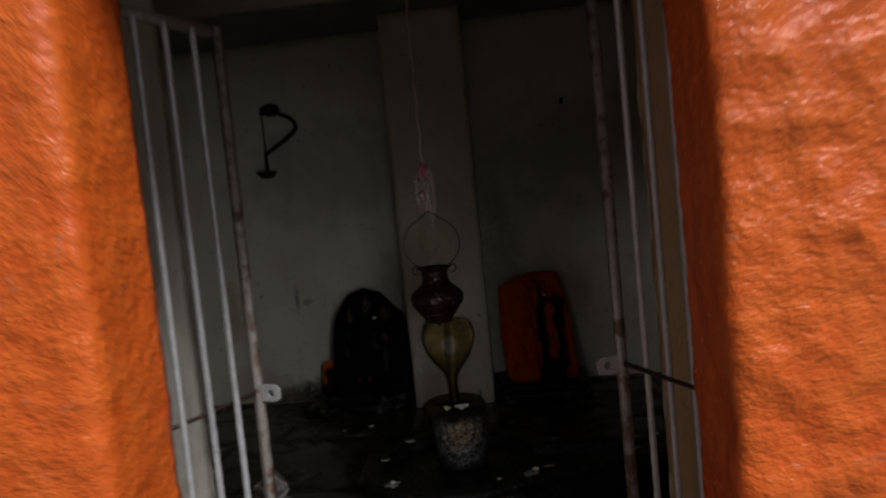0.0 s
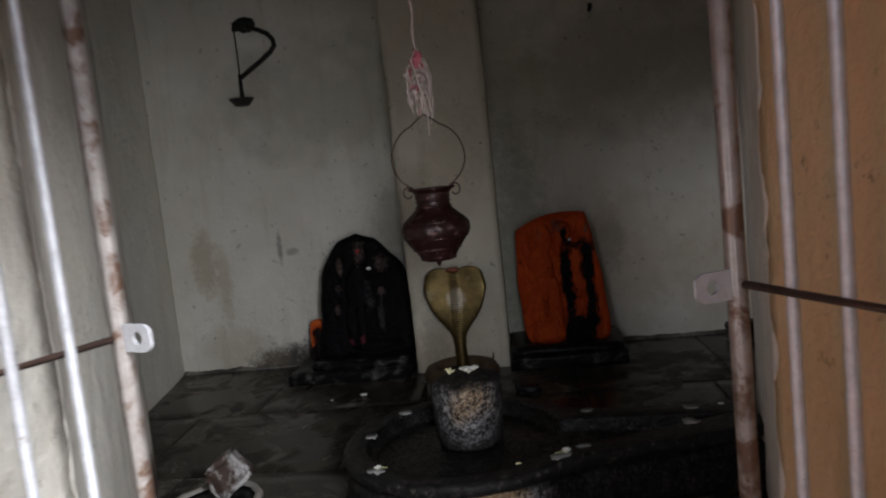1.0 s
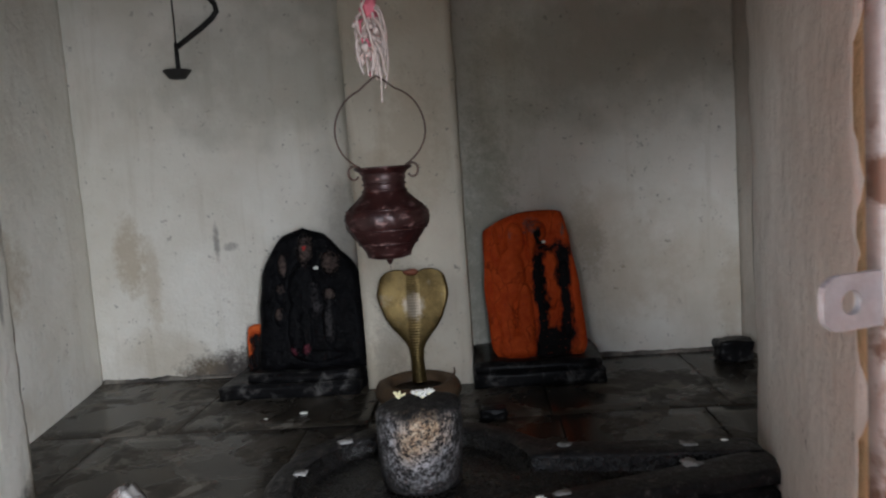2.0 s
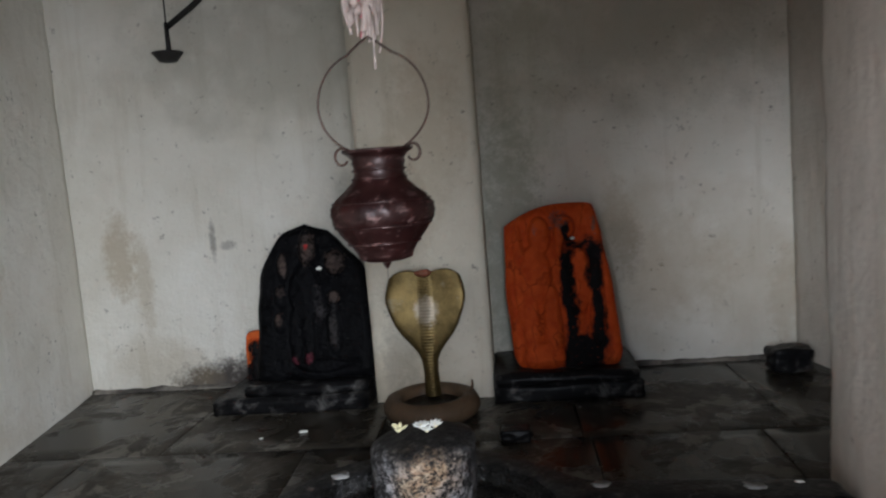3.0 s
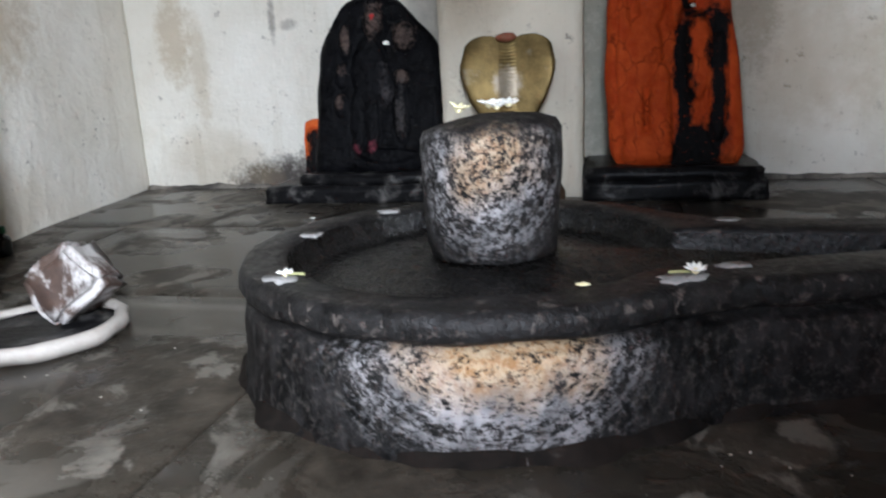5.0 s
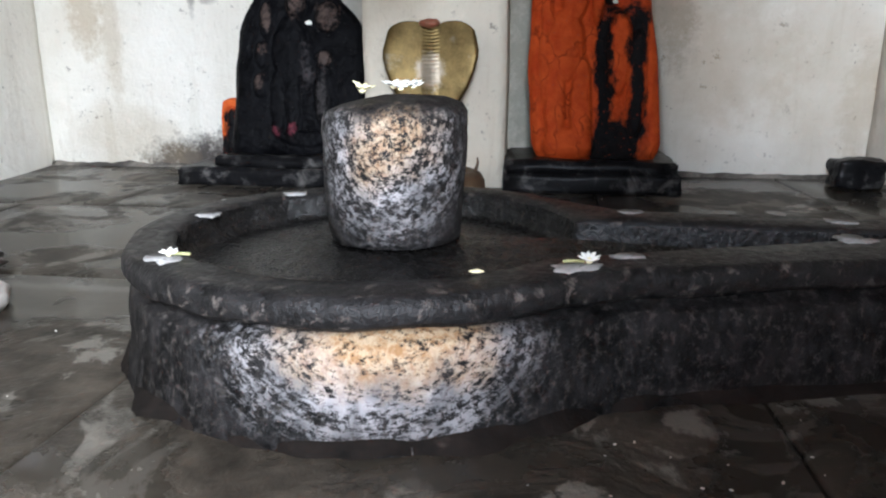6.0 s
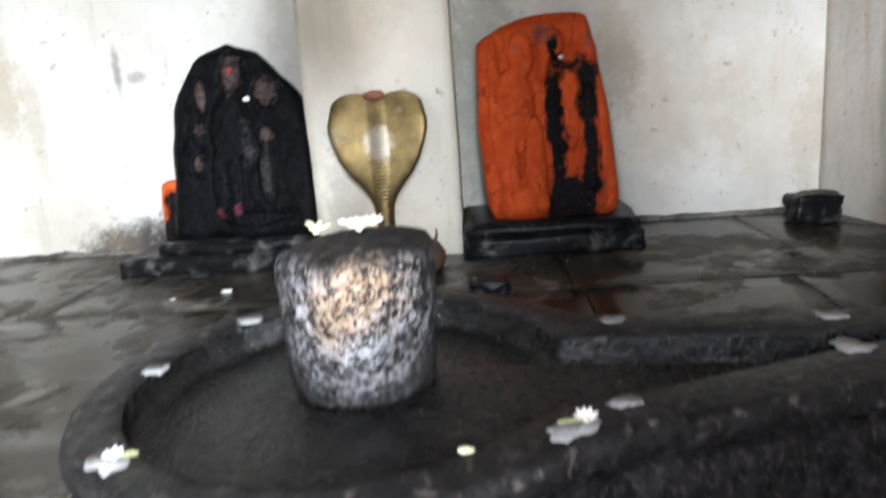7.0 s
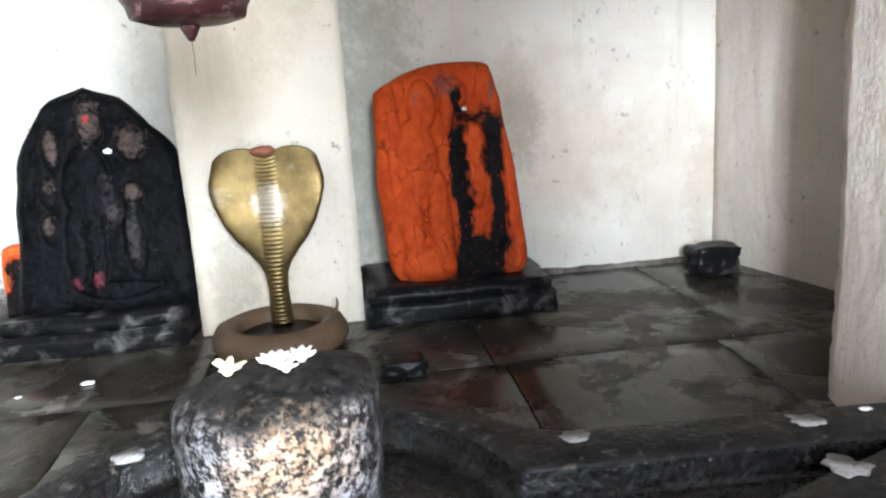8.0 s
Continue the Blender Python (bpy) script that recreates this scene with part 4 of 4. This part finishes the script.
# ---- brass hood on its clay bowl ----
def brass_hood():
    top = thing("brass_hood_ornament", (-0.145, 1.37, 0.0), "heart-shaped brass cobra-hood ornament rising from a brown clay ring", "ornament")
    bm = bmesh.new()
    back = 0.075
    nz, nx = 220, 45
    front, rear = [], []
    for j in range(nz + 1):
        v = j / nz
        z = 0.06 + v * 0.575
        w = float(np.interp(v, (0, 0.2, 0.30, 0.36, 0.435, 0.5, 0.584, 0.7, 0.8, 0.88, 1.0), (0.036, 0.031, 0.036, 0.05, 0.08, 0.11, 0.138, 0.163, 0.173, 0.174, 0.165)))
        lean = -0.035 * math.sin(v * 3.0) + 0.03 * v
        rf, rb = [], []
        for i in range(nx):
            u = -1 + 2 * i / (nx - 1)
            x = u * w
            lobe = max(0.0, v - 0.72) / 0.28
            notch = lobe ** 2 * 0.022 * math.exp(-(u / 0.22) ** 2) + lobe * 0.062 * (1 - max(0.0, 1 - (max(0.0, abs(u) - 0.5) / 0.5) ** 2) ** 0.5)
            bulge = 0.022 * (1 - u * u) ** 0.5
            cup = 0.028 * (w / 0.17) ** 2 * (u * u) * (1 if v > 0.35 else 0)
            rib = 0.0
            if abs(x) < 0.03:
                rib = 0.005 * (1 - (x / 0.03) ** 2) * (0.72 + 0.28 * math.sin(z * 440))
            rf.append(bm.verts.new((x * 1.03, back + lean - bulge - cup - rib, z - notch)))
            rb.append(bm.verts.new((x * 1.03, back + lean + bulge * 0.5 - cup + 0.004, z - notch)))
        front.append(rf)
        rear.append(rb)
    for g in (front, rear):
        for j in range(nz):
            for i in range(nx - 1):
                bm.faces.new((g[j][i], g[j][i + 1], g[j + 1][i + 1], g[j + 1][i]))
    a = front[0] + [r[-1] for r in front[1:-1]] + front[-1][::-1] + [r[0] for r in front[-2:0:-1]]
    b = rear[0] + [r[-1] for r in rear[1:-1]] + rear[-1][::-1] + [r[0] for r in rear[-2:0:-1]]
    for i in range(len(a)):
        k = (i + 1) % len(a)
        bm.faces.new((a[i], b[i], b[k], a[k]))
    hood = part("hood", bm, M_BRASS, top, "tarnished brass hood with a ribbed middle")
    bm = blob(bmesh.new(), (0.0, back - 0.02, 0.626), (0.04, 0.022, 0.016), 3, 0.2)
    part("crest", bm, M_CREST, hood, "red-smeared crest")
    bm = bmesh.new()
    prof = [(0.165, 0.0), (0.20, 0.01), (0.215, 0.035), (0.213, 0.06), (0.198, 0.085), (0.17, 0.097), (0.145, 0.09), (0.133, 0.07), (0.13, 0.03), (0.12, 0.012), (0.02, 0.010)]
    lathe(bm, prof, 56, (0, -0.01), 0.02)
    bowl = part("ring_bowl", bm, M_CLAY, top, "thick brown clay ring bowl")
    # Added black disc: the dark of the bowl's hollow is put in as colour.
    part("hollow_shade_disc", lathe(bmesh.new(), [(0.134, 0.04), (0.134, 0.052), (0.02, 0.053)], 40, (0, -0.01)), M_BLACK, bowl, "added black disc for the shade in the bowl's hollow")
    bm = tube(bmesh.new(), [(0.17, 0.0, 0.085), (0.18, 0.005, 0.105), (0.186, 0.0, 0.125), (0.184, 0.0, 0.145)], 0.008, 7, 0.35)
    part("twig", bm, M_CLAY, top)
    return top


brass_hood()


# ---- the hanging pot ----
def hanging_pot():
    cx, cy = -0.055, 0.03
    top = thing("hanging_copper_pot", (cx, cy, 0.85), "dark copper pot with embossed bands hanging by a wire bail", "pot")
    prof = [(0.004, 0.0), (0.045, 0.004), (0.065, 0.010), (0.068, 0.022), (0.082, 0.045), (0.104, 0.075), (0.119, 0.1), (0.126, 0.122), (0.123, 0.14), (0.108, 0.16), (0.086, 0.18),
            (0.068, 0.198), (0.061, 0.215), (0.062, 0.235), (0.066, 0.242), (0.063, 0.25), (0.072, 0.262), (0.086, 0.27), (0.086, 0.275), (0.078, 0.275), (0.058, 0.255), (0.05, 0.2)]
    bm = bmesh.new()
    lathe(bm, prof, 64)
    for v in bm.verts:
        if 0.05 < v.co.z < 0.16:
            a = math.atan2(v.co.y, v.co.x)
            v.co += Vector((v.co.x, v.co.y, 0)).normalized() * (0.0035 * math.sin(a * 14 + v.co.z * 60) + 0.002 * math.sin(a * 31 - v.co.z * 210))
    part("body", bm, M_COPPER, top, "dark reddish copper body")
    for z, r in ((0.05, 0.088), (0.092, 0.118), (0.15, 0.119), (0.205, 0.066), (0.225, 0.064)):
        bm = tube(bmesh.new(), [(r * math.cos(2 * math.pi * i / 48), r * math.sin(2 * math.pi * i / 48), z) for i in range(49)], 0.0028, 6)
        part("band", bm, M_COPPER, top)
    bm = lathe(bmesh.new(), [(0.003, -0.016), (0.007, -0.01), (0.012, 0.0), (0.014, 0.006)], 16)
    nozzle = part("nozzle", bm, M_COPPER, top, "small dripping nozzle")
    bm = tube(bmesh.new(), [(0, 0, -0.012), (0.0006, 0, -0.035), (0, 0, -0.055)], 0.0009, 6, 0.6)
    part("wick", bm, M_CLAY, nozzle, "thin wet brown thread")
    for s in (-1, 1):
        pts = [(s * (0.088 + 0.016 * math.cos(a)), 0, 0.262 + 0.02 * math.sin(a)) for a in np.linspace(-2.6, 2.6, 16)]
        part("ear", tube(bmesh.new(), pts, 0.0035, 6), M_WIRE, top, "bent wire ear")
    pts = []
    for t in np.linspace(-1, 1, 41):
        a = t * 2.62
        pts.append((0.135 * math.sin(a) * (1 if abs(t) < 0.75 else 1.0) + 0.004 * noise.noise((t * 3, 0, 0)), 0, 0.385 + 0.125 * math.cos(a) + 0.03 * max(0, 1 - abs(t) * 7)))
    part("bail", tube(bmesh.new(), pts, 0.0028, 7), M_WIRE, top, "thin brown wire bail")
    return top


hanging_pot()


def garland():
    cx, cy = -0.06, 0.03
    top = thing("hanging_rope", (cx, cy, 1.385), "pale and pink thread rope with a knotted tassel", "rope")
    ztop = TOP - 1.385
    pts = [(0.004 * math.sin(k * 0.9), 0.004 * math.cos(k * 0.9), 0.02 + (ztop - 0.02) * k / 60) for k in range(61)]
    part("cord", tube(bmesh.new(), pts, 0.006, 8, 1.0, 0.25), M_THREAD, top, "twisted pale cord")
    random.seed(4)
    for k in range(44):
        a = random.uniform(0, 6.28)
        r = random.uniform(0.012, 0.05)
        z0 = random.uniform(0.10, 0.24)
        ln = random.uniform(0.06, 0.15) + (0.03 if k % 5 == 0 else 0)
        line = [(0.2 * r * math.cos(a), 0.2 * r * math.sin(a), z0), (r * math.cos(a), r * math.sin(a), z0 - ln * 0.25),
                (r * 1.05 * math.cos(a + 0.3), r * math.sin(a + 0.3), z0 - ln * 0.6), (r * 0.9 * math.cos(a + 0.6), r * 0.9 * math.sin(a + 0.6), z0 - ln)]
        fine = []
        for i in range(3):
            for s in range(4):
                fine.append(Vector(line[i]).lerp(Vector(line[i + 1]), s / 4))
        fine.append(Vector(line[3]))
        part("strand", tube(bmesh.new(), fine, random.uniform(0.0028, 0.0048), 6, 0.8, 0.3), M_PINK if k % 8 == 0 else M_THREAD, top)
    for k in range(16):
        a, r, z = random.uniform(0, 6.28), random.uniform(0.01, 0.045), random.uniform(0.03, 0.2)
        part("blossom", blob(bmesh.new(), (r * math.cos(a), r * math.sin(a), z), (0.011, 0.011, 0.009 + 0.006 * random.random()), 2, 0.7, k * 1.9), M_PINK if k % 7 == 0 else M_THREAD, top)
    part("knot", blob(bmesh.new(), (0, 0, 0.2), (0.022, 0.02, 0.035), 3, 0.5, 2.0), M_PINK, top, "pink thread knot")
    return top


garland()


# ---- lamp bracket on the back wall ----
def lamp_bracket():
    y = BACK - 0.03
    top = thing("hanging_oil_lamp", (-1.43, y, 1.75), "black iron oil lamp hanging from a bent wall bracket", "oil lamp")
    part("bracket", tube(bmesh.new(), [(0.05, 0.025, 0.49), (0.10, -0.02, 0.475), (0.17, -0.04, 0.445), (0.225, -0.05, 0.415), (0.258, -0.05, 0.375), (0.264, -0.05, 0.335), (0.235, -0.05, 0.30), (0.16, -0.03, 0.255), (0.08, -0.01, 0.215), (0.0, 0.0, 0.17)],
                         0.015, 8), M_IRON, top, "bent sooty iron bracket")
    part("wall_plate", blob(bmesh.new(), (0.06, 0.015, 0.50), (0.075, 0.025, 0.05), 3, 0.35, 1.0), M_IRON, top, "sooty wall plate")
    part("rod", tube(bmesh.new(), [(0.0, -0.01, 0.49), (0.002, -0.01, 0.3), (0, -0.01, 0.17)], 0.0045), M_IRON, top)
    part("stem", tube(bmesh.new(), [(0, -0.01, 0.19), (0, -0.01, 0.1), (0, -0.01, 0.04)], 0.011, 8, 1.3), M_IRON, top)
    part("dish", lathe(bmesh.new(), [(0.02, -0.012), (0.045, -0.008), (0.055, 0.006), (0.075, 0.03), (0.078, 0.036), (0.05, 0.028), (0.01, 0.024)], 32, (0, -0.03)), M_IRON, top, "flared sooty lamp dish")
    return top


lamp_bracket()
nail = tube(bmesh.new(), [(0, 0.02, 0), (0, -0.02, 0), (0, -0.045, 0.006), (0, -0.05, 0.03)], 0.012, 8)
nail_ob = mesh_object("wall_hook", nail, M_IRON)
nail_ob.location = (0.80, BACK - 0.005, 2.07)
tagged(nail_ob, "small rusty iron hook in the back wall", "hook")


# ---- loose stones and small things ----
def loose_stone(name, at, size, seed, material, label, cut=0.75):
    bm = bmesh.new()
    bmesh.ops.create_icosphere(bm, subdivisions=4, radius=1.0)
    for v in bm.verts:
        d = v.co.copy()
        m = max(abs(d.x), abs(d.y), abs(d.z))
        d = d.lerp(d / m * 0.85, cut)
        k = 1 + 0.14 * noise.noise(d * 1.6 + Vector((seed, 0, 0))) + 0.05 * noise.noise(d * 5 + Vector((0, seed, 0)))
        v.co = Vector((d.x * size[0], d.y * size[1], d.z * size[2])) * k
    low = min(v.co.z for v in bm.verts)
    for v in bm.verts:
        v.co.z -= low
    ob = mesh_object(name, bm, material)
    ob.location = at
    return tagged(ob, label, "stone")


loose_stone("loose_stone", (1.52, 1.73, -0.003), (0.11, 0.075, 0.068), 3.0, M_BLACK, "rounded grey-black stone on the floor by the back wall")
loose_stone("loose_stone", (0.22, 1.02, -0.006), (0.07, 0.05, 0.03), 8.0, M_BLACK, "low dark wet stone lying on the floor")

def crumbs():
    """Rice grains and petal crumbs swept over the floor."""
    random.seed(9)
    bm = bmesh.new()
    for k in range(60):
        if k < 34:
            x, y = random.gauss(0.62, 0.28), random.gauss(-0.42, 0.12)
        elif k < 44:
            x, y = random.gauss(-0.75, 0.3), random.gauss(-0.35, 0.3)
        else:
            x, y = random.gauss(0.7, 0.4), random.gauss(0.9, 0.3)
        if (x + 0.03) ** 2 + (y - 0.03) ** 2 < 0.27 or (x > 0.2 and -0.24 < y < 0.3):
            continue
        s = random.uniform(0.001, 0.0024)
        r = bmesh.ops.create_icosphere(bm, subdivisions=1, radius=1.0)
        a = random.uniform(0, 3.1)
        for v in r["verts"]:
            q = Vector((v.co.x * s * 1.8, v.co.y * s, v.co.z * s * 0.7))
            v.co = Matrix.Rotation(a, 3, "Z") @ q + Vector((x, y, floor_z(x, y) + s * 0.5))
    return tagged(mesh_object("scattered_grains", bm, M_GRAIN), "scattered white rice grains and petal crumbs on the floor", "crumbs", "", "stuff")


crumbs()

DISH = (-1.02, -0.03)


def white_dish():
    top = thing("round_stone_dish", (*DISH, -0.031), "round shallow dish with thick white rim on wet floor", "dish")
    prof = [(0.15, 0.0), (0.168, 0.004), (0.18, 0.018), (0.181, 0.032), (0.172, 0.042), (0.158, 0.040), (0.15, 0.03)]
    part("rim", lathe(bmesh.new(), prof, 56, (0, 0), 0.085, False), M_WHITE, top, "thick chipped white rim")
    part("bottom", lathe(bmesh.new(), [(0.158, 0.006), (0.152, 0.026), (0.1, 0.024), (0.02, 0.022)], 40, (0, 0), 0.02), M_BLACK, top, "dark worn inside")
    return top


white_dish()


def rock_block():
    bm = box(bmesh.new(), (-0.078, -0.07, -0.066), (0.078, 0.07, 0.066), 0.016)
    bmesh.ops.subdivide_edges(bm, edges=bm.edges[:], cuts=3, use_grid_fill=True)
    for v in bm.verts:
        v.co += Vector((noise.noise(v.co * 14), noise.noise(v.co * 14 + Vector((7, 0, 0))), noise.noise(v.co * 14 + Vector((0, 7, 0))))) * 0.018
    turn = Euler((radians(-14), radians(-38), radians(20))).to_matrix()
    for v in bm.verts:
        v.co = turn @ v.co
    low = min(v.co.z for v in bm.verts)
    for v in bm.verts:
        v.co.z -= low
    ob = mesh_object("rock", bm, M_QUARTZ)
    ob.location = (DISH[0] + 0.04, DISH[1] + 0.075, -0.012)
    return tagged(ob, "angular brown and white rock tilted in the white-rimmed dish", "rock")


rock_block()


def small_bottle():
    top = thing("small_bottle", (-1.76, 0.64, floor_z(-1.76, 0.64)), "small dark bottle with a green cap standing by the wall", "bottle")
    part("body", lathe(bmesh.new(), [(0.028, 0.0), (0.031, 0.006), (0.031, 0.05), (0.026, 0.064), (0.014, 0.072), (0.014, 0.082)], 24), M_DARKGLASS, top, "dark bottle")
    part("cap", lathe(bmesh.new(), [(0.018, 0.076), (0.019, 0.079), (0.019, 0.096), (0.016, 0.1)], 24), M_GREEN, top, "green screw cap")
    return top


small_bottle()


# ---- gate leaves ----
def gate_leaf(hinge, end, side, label):
    """A leaf of round ribbed bars, folded inwards; its stiles stand at the hinge and at the free end."""
    hinge, end = Vector((*hinge, 0)), Vector((*end, 0))
    along = end - hinge
    turn = math.degrees(math.atan2(along.y, along.x))
    w = along.length
    top = thing("gate_leaf", (hinge.x, hinge.y, -0.03), label, "gate", "leaves of the double gate")
    top.matrix_world = pose(hinge.x, hinge.y, -0.03, 0, 0, turn)
    h = 1.975
    part("hinge_stile", box(bmesh.new(), (-0.004, -0.015, 0.04), (0.026, 0.015, h), 0.003), M_RUST, top, "chipped steel stile")
    stile = part("free_stile", box(bmesh.new(), (w - 0.026, -0.012, 0.04), (w, 0.012, h), 0.003), M_RUST, top, "chipped silver steel stile with rust")
    part("top_rail", box(bmesh.new(), (0.026, -0.013, h - 0.03), (w - 0.032, 0.013, h - 0.002), 0.003), M_RUST, top)
    part("bottom_rail", box(bmesh.new(), (0.026, -0.013, 0.042), (w - 0.032, 0.013, 0.07), 0.003), M_RUST, top)
    mid = 0.985
    part("middle_rail", tube(bmesh.new(), [(0.02, 0, mid), (w * 0.5, 0, mid - 0.001), (w - 0.03, 0, mid)], 0.006, 8, 1.0, 0.2), M_WIRE, top, "thin dark ribbed cross bar")
    n = 4
    for i in range(n):
        x = 0.011 + (w - 0.03) * (i + 1) / (n + 1)
        pts = [(x, -0.010, 0.06 + (h - 0.08) * k / 150) for k in range(151)]
        part("bar", tube(bmesh.new(), pts, 0.0085, 8, 1.0, 0.06), M_STEEL, top)
    bm = bmesh.new()
    plates = []
    for s in (-0.003, 0.003):
        outside, hole = [], []
        for k in range(32):
            t = 2 * math.pi * k / 32
            sq = min(1 / max(abs(math.cos(t)), 1e-6), 1 / max(abs(math.sin(t)), 1e-6))
            ro = 0.023 * (sq if math.cos(t) < 0.2 else min(sq, 1.15))
            outside.append(bm.verts.new((w - 0.016 + s, side * (0.045 + ro * math.cos(t) * 1.35), mid + ro * math.sin(t))))
            hole.append(bm.verts.new((w - 0.016 + s, side * (0.047 + 0.0105 * math.cos(t)), mid + 0.0105 * math.sin(t))))
        plates.append((outside, hole))
    for k in range(32):
        j = (k + 1) % 32
        (o0, i0), (o1, i1) = plates
        bm.faces.new((o0[k], o0[j], i0[j], i0[k]))
        bm.faces.new((o1[k], i1[k], i1[j], o1[j]))
        bm.faces.new((o0[k], o1[k], o1[j], o0[j]))
        bm.faces.new((i0[k], i0[j], i1[j], i1[k]))
    part("latch_tab", bm, M_STEEL, stile, "pierced steel latch tab", flat=True)
    return top


gate_leaf((-0.595, -1.91), (-0.415, -1.46), -1, "silver steel bar gate leaf folded open by the whitewashed side")
gate_leaf((0.75, -1.92), (0.562, -1.45), 1, "silver steel bar gate leaf folded open by the cream side")

floor_slabs()
